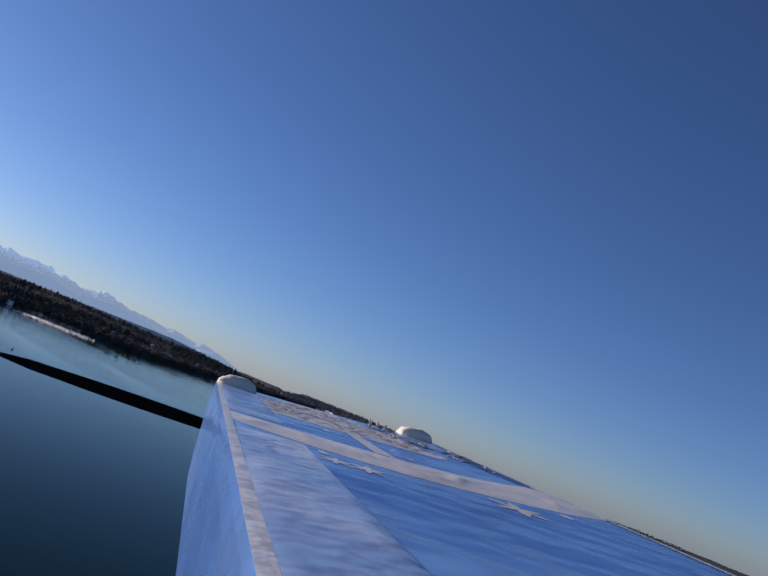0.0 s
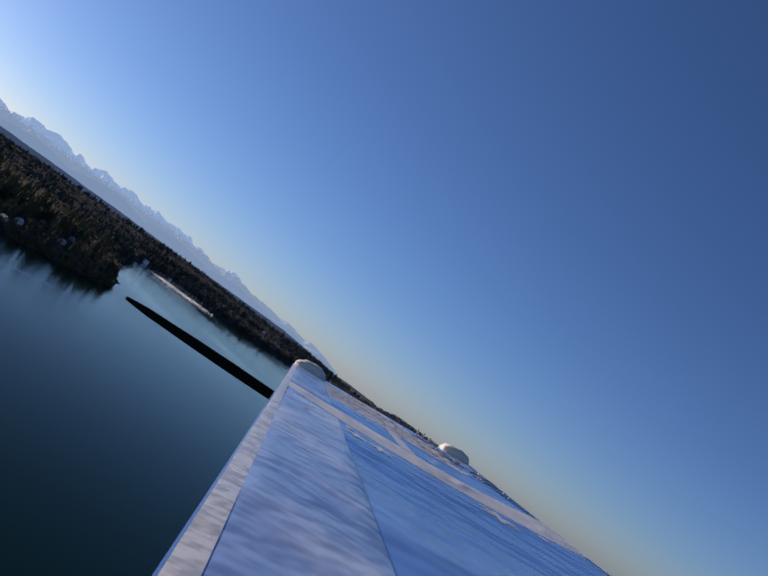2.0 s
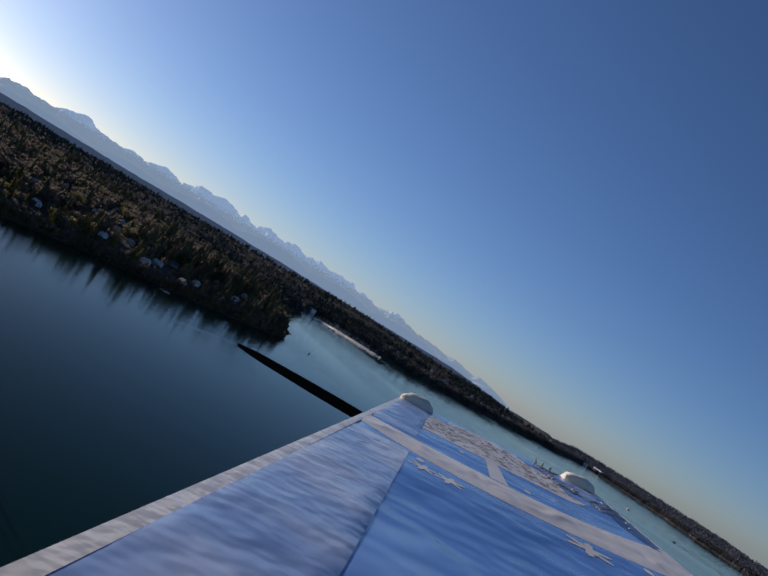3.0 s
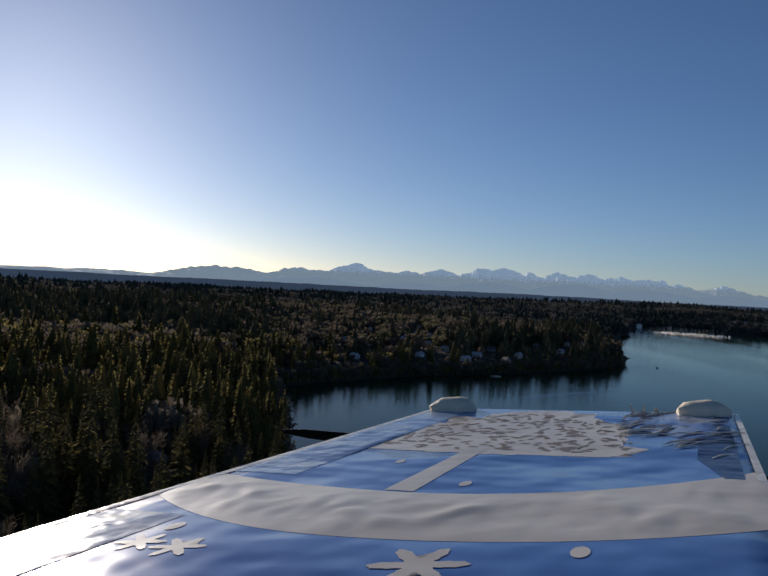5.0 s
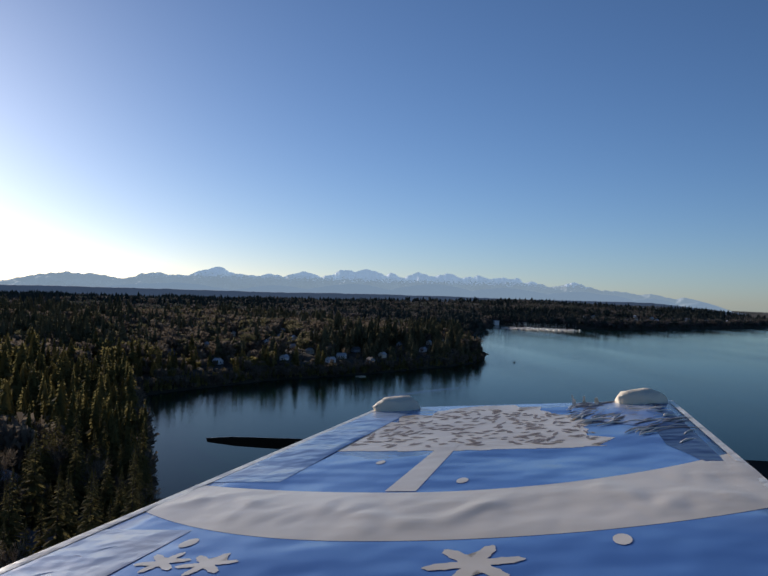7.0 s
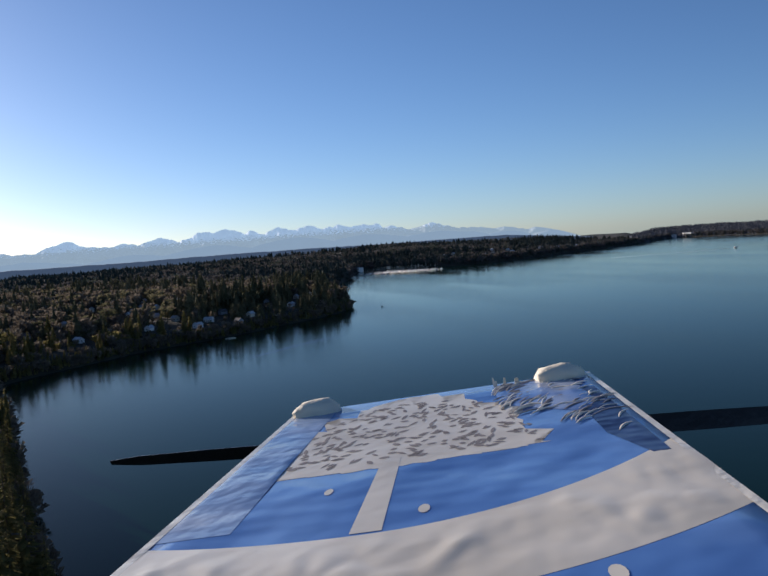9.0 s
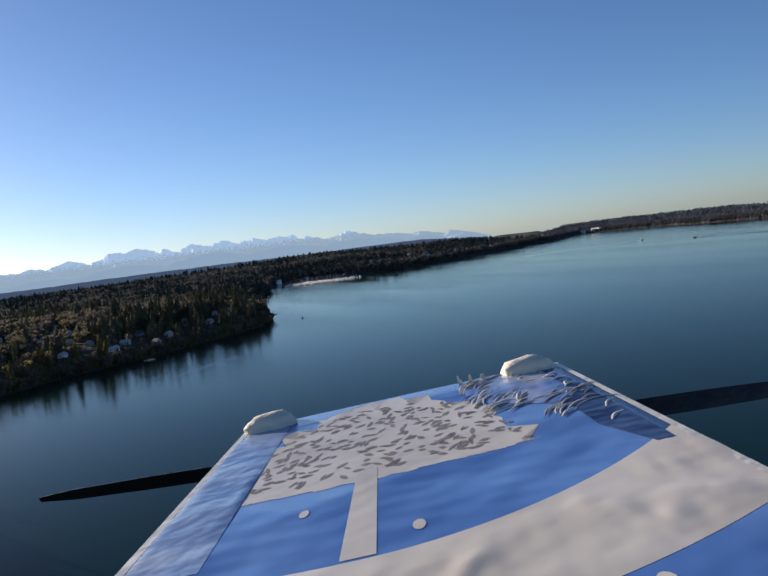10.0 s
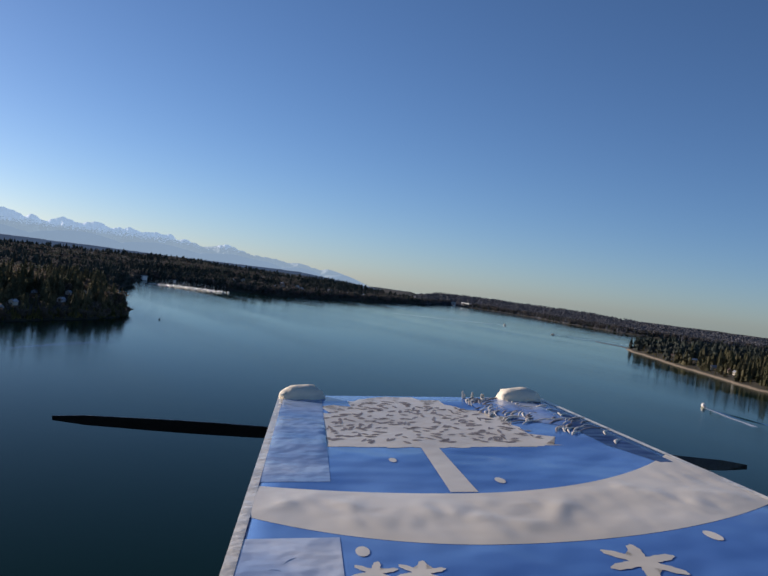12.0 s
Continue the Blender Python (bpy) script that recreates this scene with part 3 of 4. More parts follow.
def isle_wood():
    x, y = rng.uniform(690, 1350, 9000), rng.uniform(240, 990, 9000)
    x, y, z, fir, tall = stand(x[:8200], y[:8200], rng)
    keep = (inland(x, y, ISLAND) > 0) & (np.hypot(x, y) > 780)
    wood("fir_wood", x[keep], y[keep], z[keep] - 0.5, tall[keep] * 0.2, rng.uniform(1.6, 2.3, keep.sum()), FIRS_MID, NEEDLES, "dense dark green fir wood on the island", rng)


isle_wood()
woods("along the skyline", 2300, 3000, 15.0, FIRS_SMALL, BARE_SMALL, 1.6, HAZED_FIR, HAZED_TWIGS)


def shore_brush(r0, r1, gap):
    """Low bushes and young trees that hang over the waterline."""
    x, y = scatter(rng, r0, r1, gap, -36, 22)
    s = shore(x, y)
    keep = (s > 0.3) & (s < 6)
    x, y, s = x[keep], y[keep], s[keep]
    z = height(x, y, s)
    tall = rng.uniform(3, 8, len(x))
    fir = rng.uniform(0, 1, len(x)) < 0.78
    w = rng.uniform(1.2, 1.8, len(x))
    wood("shore_brush", x[fir], y[fir], z[fir] - 0.8, tall[fir], w[fir], FIRS_MID, NEEDLES, "dark green brush hanging over the waterline", rng)
    wood("bare_brush", x[~fir], y[~fir], z[~fir] - 0.8, tall[~fir], w[~fir], BARE_MID, TWIGS, "brown leafless brush along the waterline", rng)


shore_brush(110, 1300, 1.9)


def far_shore_brush():
    """Trees that stand down to the waterline of the far shore."""
    x, y = scatter(rng, 1500, 3300, 7.0, 12, 60)
    s = shore(x, y)
    keep = (s > 0.5) & (s < 34)
    x, y, s = x[keep], y[keep], s[keep]
    z = height(x, y, s)
    tall = rng.uniform(6, 15, len(x))
    fir = rng.uniform(0, 1, len(x)) < 0.6
    w = rng.uniform(1.2, 1.9, len(x))
    wood("shore_wood", x[fir], y[fir], z[fir] - 0.8, tall[fir], w[fir], FIRS_COARSE, HAZED_FIR, "dark green trees along the far waterline", rng)
    wood("bare_brush", x[~fir], y[~fir], z[~fir] - 0.8, tall[~fir], w[~fir], BARE_COARSE, HAZED_TWIGS, "brown leafless trees along the far waterline", rng)


far_shore_brush()


def hill_woods():
    """Trees on the hills across the sound."""
    az, u = rng.uniform(32.2, 60, 9000), rng.uniform(0.005, 1, 9000)
    x, y, z = on_hill(az, u)
    tall = rng.uniform(6, 15, len(x))
    wood("hill_wood", x, y, z - 1, tall, rng.uniform(1.5, 2.6, len(x)), FIRS_SMALL + BARE_SMALL, HAZED_HILL, "mixed wood on the hills across the sound, coloured slate for haze", rng)


hill_woods()


# ---- trees of the near shore, one by one ----
def arrays_part(name, v, f, mat, parent):
    ob = mesh_object(name, v, f, mat)
    ob.parent = parent
    return ob


def fir_crown(rng, tall):
    """Whorls of drooping, ragged boughs round the trunk."""
    v, f = [], []
    total = 150
    for k in range(total):
            u = (k + rng.uniform(0, 1)) / total
            z = tall * (0.08 + 0.90 * u)
            a = k * 2.4 + rng.uniform(-0.6, 0.6)
            length = (tall * 0.19 * (1 - u) ** 0.8 + 0.15) * rng.uniform(0.6, 1.25)
            c, s = math.cos(a), math.sin(a)
            rise, droop = rng.uniform(-0.05, 0.2), rng.uniform(0.2, 0.6)
            pts = []
            for t in (0.02, 0.35, 0.7, 1.0):
                wide = length * (0.02, 0.22, 0.17, 0.0)[len(pts)] * rng.uniform(0.8, 1.25)
                zz = z + length * (rise * t - droop * t * t)
                pts.append((np.array([c * length * t, s * length * t, zz]), wide))
            base = len(v)
            for p, w in pts:
                sag = np.array([0, 0, -0.35 * w])
                v += [p + np.array([-s * w, c * w, 0]) + sag, p, p + np.array([s * w, -c * w, 0]) + sag]
            for q in range(3):
                i = base + 3 * q
                f += [(i, i + 1, i + 3), (i + 1, i + 4, i + 3), (i + 1, i + 2, i + 4), (i + 2, i + 5, i + 4)]
            for q in range(2):
                p, w = pts[1 + q]
                i = len(v)
                side = rng.choice([-1, 1])
                tip = p + np.array([-s * side * w * 1.7 + c * w, c * side * w * 1.7 + s * w, -w * 0.8])
                v += [p, p + np.array([c * w * 0.9, s * w * 0.9, -0.1 * w]), tip]
                f.append((i, i + 1, i + 2))
    i = len(v)
    v += [np.array([0.25, 0, tall * 0.93]), np.array([-0.12, 0.2, tall * 0.93]), np.array([-0.12, -0.2, tall * 0.93]), np.array([0, 0, tall * 1.02])]
    f += [(i, i + 1, i + 3), (i + 1, i + 2, i + 3), (i + 2, i, i + 3)]
    return np.array(v), np.array(f)


def fir_tree(seed):
    r = np.random.default_rng(seed)
    tree = new("fir_tree")
    tall = 20.0
    part("trunk", rod((0, 0, -0.8), (0, 0, tall * 0.95), 0.32, 0.04, 9), BARK, tree)
    v, f = fir_crown(r, tall)
    arrays_part("crown", v, f, NEEDLES, tree)
    return tagged(tree, "tall dark green fir tree on the near shore", "tree", "firs of the near shore")


def bare_tree(seed):
    r = np.random.default_rng(seed)
    tree = new("broadleaf_tree")
    tall = 13.0
    bm = rod((0, 0, -0.8), (0.2, 0.1, tall * 0.45), 0.24, 0.14, 8)
    v, f = [], []
    for k in range(11):
        a, z = k * 2.4 + r.uniform(-0.4, 0.4), tall * r.uniform(0.2, 0.5)
        end = Vector((math.cos(a) * tall * r.uniform(0.12, 0.27), math.sin(a) * tall * r.uniform(0.12, 0.27), z + tall * r.uniform(0.22, 0.45)))
        rod((0.1, 0.05, z), end, 0.09, 0.03, 5, bm)
        for q in range(95):
            t = r.uniform(0.3, 1.1)
            p = np.array([end.x * t, end.y * t, z + (end.z - z) * t]) + r.normal(0, 0.5, 3)
            out = np.array([p[0] * 0.25, p[1] * 0.25, 1.0]) + r.normal(0, 0.5, 3)
            out *= r.uniform(0.7, 1.6) / np.linalg.norm(out)
            side = np.cross(out, r.normal(0, 1, 3))
            side *= r.uniform(0.03, 0.09) / np.linalg.norm(side)
            i = len(v)
            v += [p, p + out + side, p + out * 1.15 - side]
            f.append((i, i + 1, i + 2))
    part("trunk", bm, PALE_BARK, tree)
    arrays_part("crown", np.array(v), np.array(f), TWIGS, tree)
    return tagged(tree, "leafless brown broadleaf tree among the firs", "tree", "bare trees of the near shore")


x, y = scatter(rng, 40, 330, 5.9)
x, y, z, fir, tall = stand(x, y, rng)
order = np.argsort(np.hypot(x + 40, y - 170))
fir_kinds = [fir_tree(20 + k) for k in range(5)]
bare_kinds = [bare_tree(40 + k) for k in range(3)]
count = {True: 0, False: 0}
for i in order[:285]:
    kinds = fir_kinds if fir[i] else bare_kinds
    c = count[bool(fir[i])]
    count[bool(fir[i])] += 1
    size = tall[i] / (20.0 if fir[i] else 13.0)
    m = pose(x[i], y[i], z[i], 0, 0, rng.uniform(0, 360))
    wide = size * rng.uniform(0.9, 1.15)
    if c < len(kinds):
        kinds[c].matrix_basis = m @ Matrix.Diagonal((wide, wide, size, 1))
    else:
        made = copy_thing(kinds[c % len(kinds)], m)
        made.scale = (wide, wide, size)
rest = order[285:]
x, y, z, fir, tall = x[rest], y[rest], z[rest], fir[rest], tall[rest]
w = rng.uniform(0.85, 1.2, len(x))
wood("fir_wood", x[fir], y[fir], z[fir] - 0.5, tall[fir], w[fir], FIRS_FINE, NEEDLES, "dark green fir wood above the near shore", rng)
wood("bare_wood", x[~fir], y[~fir], z[~fir] - 0.5, tall[~fir], w[~fir], BARE_FINE, TWIGS, "brown leafless wood above the near shore", rng)


# ---- houses ----
def house(kind, w, d, h, wall_mat, roof_mat, label):
    """A gabled house with overhanging roof, windows, door and chimney; its front looks along -y."""
    root = new("house")
    rise = d * 0.33
    bm = bmesh.new()
    prof = [(-d / 2, -1.5), (d / 2, -1.5), (d / 2, h), (0, h + rise), (-d / 2, h)]
    a = [bm.verts.new((-w / 2, py, pz)) for py, pz in prof]
    b = [bm.verts.new((w / 2, py, pz)) for py, pz in prof]
    bm.faces.new(a[::-1]), bm.faces.new(b)
    for i in range(5):
        bm.faces.new((a[i], a[(i + 1) % 5], b[(i + 1) % 5], b[i]))
    bmesh.ops.recalc_face_normals(bm, faces=bm.faces)
    part("shell", bm, wall_mat, root)
    for side in (-1, 1):
        bm = bmesh.new()
        over, t = 0.6, 0.25
        e = (side * (d / 2 + over), h - over * rise / (d / 2) + 0.02)
        top = (0, h + rise + 0.02)
        vs = [bm.verts.new((sx * (w / 2 + over), py, pz + dz)) for sx in (-1, 1) for py, pz in (e, top) for dz in (0, t)]
        for q in ((0, 1, 3, 2), (4, 6, 7, 5), (0, 2, 6, 4), (1, 5, 7, 3), (0, 4, 5, 1), (2, 3, 7, 6)):
            bm.faces.new([vs[i] for i in q])
        bmesh.ops.recalc_face_normals(bm, faces=bm.faces)
        part("roof_slope", bm, roof_mat, root)
    part("chimney", box(0.9, 0.9, rise + 1.2, (w * 0.22, d * 0.12, h - 0.2)), BROWNROOF, root)
    storeys = 2 if h > 4.5 else 1
    for level in range(storeys):
        for k in range(4):
            xx = -w / 2 + w * (k + 0.5) / 4
            if level == 0 and k == 1:
                door = part("door", box(1.1, 0.12, 2.1, (xx, -d / 2 - 0.03, 0.2)), DOORWOOD, root)
                part("handle", box(0.06, 0.08, 0.12, (xx + 0.4, -d / 2 - 0.12, 1.2)), ALLOY, door)
                continue
            win = part("window", box(1.7, 0.14, 1.4, (xx, -d / 2 - 0.03, 1.0 + 2.7 * level)), WHITE, root)
            part("pane", box(1.45, 0.04, 1.15, (xx, -d / 2 - 0.115, 1.12 + 2.7 * level)), WINDOW, win)
    for side in (-1, 1):
        win = part("window", box(0.14, 1.5, 1.3, (side * (w / 2 + 0.03), 0, 1.1)), WHITE, root)
        part("pane", box(0.04, 1.25, 1.05, (side * (w / 2 + 0.115), 0, 1.22)), WINDOW, win)
    return tagged(root, label, "house", "houses round the bay")


kinds = [house(0, 10.5, 6.5, 3.1, WHITE, PALEROOF, "low white house with a pale metal roof"),
         house(1, 10, 7, 3.2, GREYSIDE, SHINGLE, "low grey house with a dark shingle roof"),
         house(2, 12, 7.5, 3.3, TANSIDE, BROWNROOF, "long tan house with a brown roof"),
         house(3, 9, 6.5, 3.6, CREAM, PALEROOF, "cream house with a pale roof among firs")]
started = set()
for px, py, turn, kind in HOUSES:
    zz = float(height(np.array([px]), np.array([py]))[0])
    m = pose(px, py, max(zz, 2.6) + 0.1, 0, 0, -86 + 0.8 * (turn - 27) + ((px * 7 + py * 3) % 5 - 2) * 21)
    if kind not in started:
        home = kinds[kind]
        home.matrix_basis = m
        started.add(kind)
    else:
        home = copy_thing(kinds[kind], m)
    home.scale = (1.2, 1.2, 1.35) if py > 1400 else (0.66, 0.66, 0.75)


# ---- marina ----
def hull_mesh(length, beam, depth):
    """A boat's hull from stem to transom, closed by its deck."""
    bm = bmesh.new()
    rings = []
    for k in range(9):
        t = k / 8
        half = beam / 2 * (1 - t ** 2.6) ** 0.8 if t < 1 else 0.02
        sheer = depth * (0.75 + 0.35 * t * t)
        rings.append([bm.verts.new((sx * half * wd, length * (t - 0.45), -0.25 + (sheer + 0.25) * zz)) for sx, wd, zz in ((-1, 1, 1), (-1, 0.8, 0.35), (-1, 0.05, 0), (1, 0.05, 0), (1, 0.8, 0.35), (1, 1, 1))])
    for a, b in zip(rings, rings[1:]):
        for i in range(6):
            bm.faces.new((a[i], a[(i + 1) % 6], b[(i + 1) % 6], b[i]))
    bm.faces.new(rings[0])
    bm.faces.new(rings[-1][::-1])
    bmesh.ops.recalc_face_normals(bm, faces=bm.faces)
    return bm


def sailboat(hull_mat, label):
    root = new("sailboat")
    part("hull", hull_mesh(10.5, 3.2, 1.3), hull_mat, root)
    part("cabin", box(1.9, 3.8, 0.65, (0, 0.8, 1.0), 0.12), GELCOAT, root)
    part("mast", rod((0, 1.2, 1.2), (0, 1.2, 12.0), 0.1, 0.07, 8), ALLOY, root)
    boom = part("boom", rod((0, 1.1, 2.4), (0, -3.2, 2.5), 0.07, 0.06, 8), ALLOY, root)
    part("sail_cover", rod((0, 1.0, 2.6), (0, -3.0, 2.65), 0.2, 0.13, 8), CANVAS, boom, "furled under a blue cover")
    return tagged(root, label, "boat", "boats in the marina")


def motorboat(label, group, length=8.5):
    root = new("motorboat")
    part("hull", hull_mesh(length, 2.9, 1.25), GELCOAT, root)
    part("cabin", box(2.2, length * 0.38, 1.35, (0, -0.2, 1.05), 0.2), WHITE, root)
    part("windshield", box(1.9, 0.08, 0.55, (0, length * 0.19 - 0.24, 1.65)), WINDOW, root)
    part("flybridge", box(1.7, length * 0.2, 0.6, (0, -0.6, 2.45), 0.12), GELCOAT, root)
    part("rail", rod((0, -0.6, 3.0), (0, -0.6, 4.4), 0.03, 0.02, 6), ALLOY, root)
    return tagged(root, label, "boat", group)


def pier(length, width, label):
    root = new("pier")
    planks = int(length / 4)
    for k in range(planks):
        part("deck_section", box(width, length / planks - 0.08, 0.25, (0, length * ((k + 0.5) / planks - 0.5), 0.55)), PLANK, root)
    for k in range(0, planks + 1, 2):
        for side in (-1, 1):
            yy = length * (k / planks - 0.5)
            part("pile", rod((side * width * 0.6, yy, -3), (side * width * 0.6, yy, 2.2), 0.16, 0.15, 8), BARK, root)
    return tagged(root, label, "pier", "piers of the marina")


boat_kinds = [sailboat(GELCOAT, "white sailboat moored at the marina"), sailboat(BLUEHULL, "dark blue sailboat moored at the marina"),
              motorboat("white cabin cruiser moored at the marina", "boats in the marina", 11)]
marina = pose(468, 1585, 0, 0, 0, -51)
fresh, first_pier = set(), None
for row in range(7):
    base = marina @ pose(-46 + row * 17, row * 4 - 6, 0)
    if first_pier is None:
        first_pier = pier(96, 2.4, "weathered plank pier on piles in the marina")
        first_pier.matrix_basis = base
    else:
        copy_thing(first_pier, base)
    for k in range(14):
        for side in (-1, 1):
            if rng.uniform() < 0.1:
                continue
            kind = int(rng.choice([0, 0, 1, 2, 2]))
            m = base @ pose(side * (6.4 + rng.uniform(-0.5, 0.5)), -45 + 6.9 * k + rng.uniform(-1, 1), 0, 0, 0, 90 * side - 34 + rng.uniform(-4, 4))
            if kind not in fresh:
                boat_kinds[kind].matrix_basis = m
                fresh.add(kind)
            else:
                copy_thing(boat_kinds[kind], m)
walk_pier = pier(150, 3.0, "long gangway pier from the shore to the marina")
walk_pier.matrix_basis = pose(452, 1690, 0, 0, 0, 12)


def hall(w, d, h, wall, roof, bays, label):
    """A long waterfront hall with a row of windows."""
    root = new("waterfront_hall")
    part("shell", box(w, d, h + 3, (0, 0, -3), 0.1), wall, root)
    part("roof", box(w + 1.6, d + 1.6, 0.9, (0, 0, h), 0.25), roof, root)
    for k in range(bays):
        win = part("window", box(w / bays * 0.6, 0.2, h * 0.35, (-w / 2 + w * (k + 0.5) / bays, -d / 2 - 0.06, h * 0.4)), WHITE, root)
        part("pane", box(w / bays * 0.52, 0.06, h * 0.28, (-w / 2 + w * (k + 0.5) / bays, -d / 2 - 0.2, h * 0.43)), WINDOW, win)
    return tagged(root, label, "building")


hall(20, 12, 7, WHITE, PALEROOF, 5, "white boathouse on the shore by the marina").matrix_basis = pose(436, 1778, 3.0, 0, 0, -70)
hall(16, 10, 5, CREAM, SHINGLE, 4, "cream harbour office behind the marina piers").matrix_basis = pose(505, 1782, 3.0, 0, 0, -70)
hall(52, 20, 13, WHITE, PALEROOF, 9, "long white terminal building at the far point").matrix_basis = pose(1915, 2665, 2.5, 0, 0, -90)
hall(46, 20, 9, WHITE, PALEROOF, 6, "low white shed beside the far terminal").matrix_basis = pose(1868, 2712, 2.5, 0, 0, -90)
hall(40, 18, 9, WHITE, PALEROOF, 6, "white waterside hall on the far wooded shore").matrix_basis = pose(1790, 1800, 4, 0, 0, -70)


# ---- boats under way, float and mooring ----
def wake(heading, at, length, spread, ripples, label):
    """The foam trail behind a boat and the ripples that fan out from it."""
    root = new("boat_wake")
    r = np.random.default_rng(5)
    v, f = [], []
    n = 60
    for k in range(n + 1):
        t = k / n
        half = 0.8 + 1.6 * t ** 0.6 + r.uniform(-0.3, 0.3)
        wob = 1.2 * math.sin(t * 9) * t
        v += [(-half + wob, -length * t, 0.03), (wob, -length * t, 0.03 + 0.12 * (1 - t)), (half + wob, -length * t, 0.03)]
    for k in range(n):
        for s in (0, 1):
            f.append((3 * k + s, 3 * k + s + 1, 3 * k + s + 4, 3 * k + s + 3))
    arrays_part("foam_trail", np.array(v), np.array(f), FOAM, root)
    for q in range(ripples):
        for side in (-1, 1):
            v, f = [], []
            start = 4 + q * length * 0.045
            for k in range(25):
                t = k / 24
                px, py = side * (1.5 + spread * t * (0.6 + 0.4 * q / ripples)), -start - spread * 1.9 * t - 2 * math.sin(t * 3 + q)
                rise = 0.16 * math.sin(math.pi * min(1, t * 1.1 + 0.05)) + 0.004
                v += [(px, py - 0.9, -0.05), (px, py, rise), (px, py + 0.9, -0.05)]
            for k in range(24):
                for s in (0, 1):
                    f.append((3 * k + s, 3 * k + s + 1, 3 * k + s + 4, 3 * k + s + 3))
            arrays_part("ripple", np.array(v), np.array(f), WATER, root)
    root.matrix_basis = pose(*at, 0, 0, 0, heading)
    return tagged(root, label, "wake")


runner = motorboat("white motorboat under way ahead of its wake", "boats under way", 8)
runner.matrix_basis = pose(500, 400, 0.1, 3, 0, -29)
wake(-29, (498, 397), 75, 26, 9, "foam trail and ripples behind the white motorboat")
copy_thing(runner, pose(1110, 1402, 0.1, 2, 0, -95))
wake(-95, (1106, 1402), 260, 12, 3, "long thin wake of a distant motorboat")
copy_thing(runner, pose(1062, 1195, 0.1, 2, 0, 38))
wake(38, (1063, 1192), 150, 12, 3, "thin wake of a motorboat heading up the sound")


def swim_float():
    root = new("swim_float")
    for k in range(7):
        part("deck_board", box(0.95, 4.5, 0.2, (-3 + k, 0, 0.45), 0.03), PLANK, root)
    for yy in (-1.7, 1.7):
        part("pontoon", rod((-3.4, yy, 0.1), (3.4, yy, 0.1), 0.35, 0.35, 10), GELCOAT, root)
    return tagged(root, "pale plank swimming float moored in the bay", "float")


swim_float().matrix_basis = pose(51, 613, 0, 0, 0, 40)
buoy = new("mooring_buoy")
bm = bmesh.new()
bmesh.ops.create_uvsphere(bm, u_segments=14, v_segments=9, radius=0.8, matrix=Matrix.Translation((0, 0, 0.35)))
part("float_body", bm, SHINGLE, buoy)
part("ring", rod((0, 0, 1.0), (0, 0, 1.7), 0.09, 0.06, 8), ALLOY, buoy)
tagged(buoy, "dark round mooring buoy off the headland", "buoy").matrix_basis = pose(209, 772, 0)


# ---- the sandspit off the island ----
def sandspit():
    v, f = [], []
    n = 40
    for k in range(n + 1):
        u = k / n
        cx, cy = 1050 + 44 * u + 6 * math.sin(u * 5), 985 + 125 * u
        half = 9 * (1 - u) ** 0.7 + 1.5
        for q in range(7):
            o = q / 3 - 1
            v.append((cx + half * o, cy - half * o * 0.35, 0.45 * (1 - o * o) - 0.1 + 0.1 * math.sin(k * 1.7 + q)))
    for k in range(n):
        for q in range(6):
            i = k * 7 + q
            f.append((i, i + 1, i + 8, i + 7))
    return tagged(mesh_object("sandspit", np.array(v), np.array(f), SAND, True), "low wet sandspit running off the island's point", "sandspit", kind="structure")


sandspit()


# ---- calm slicks on the bay ----
def slick(points, width, label):
    """A smooth streak that old wakes leave on the water."""
    v, f = [], []
    r = np.random.default_rng(int(width * 10))
    n = 48
    (ax, ay), (bx, by) = points
    length = math.hypot(bx - ax, by - ay)
    nx, ny = -(by - ay) / length, (bx - ax) / length
    for k in range(n + 1):
        u = k / n
        bend = 0.03 * length * math.sin(u * 3.1) + r.uniform(-0.4, 0.4)
        half = width * (0.15 + math.sin(math.pi * u) ** 0.6) * r.uniform(0.75, 1.2)
        for o in (-1, 1):
            v.append((ax + (bx - ax) * u + nx * (bend + o * half), ay + (by - ay) * u + ny * (bend + o * half), 0.03))
    for k in range(n):
        i = 2 * k
        f.append((i, i + 1, i + 3, i + 2))
    return tagged(mesh_object("water_slick", np.array(v), np.array(f), SLICK, True), label, "water", kind="structure")


slick(((50, 488), (125, 562)), 3.0, "pale wind-roughened streak on the bay")


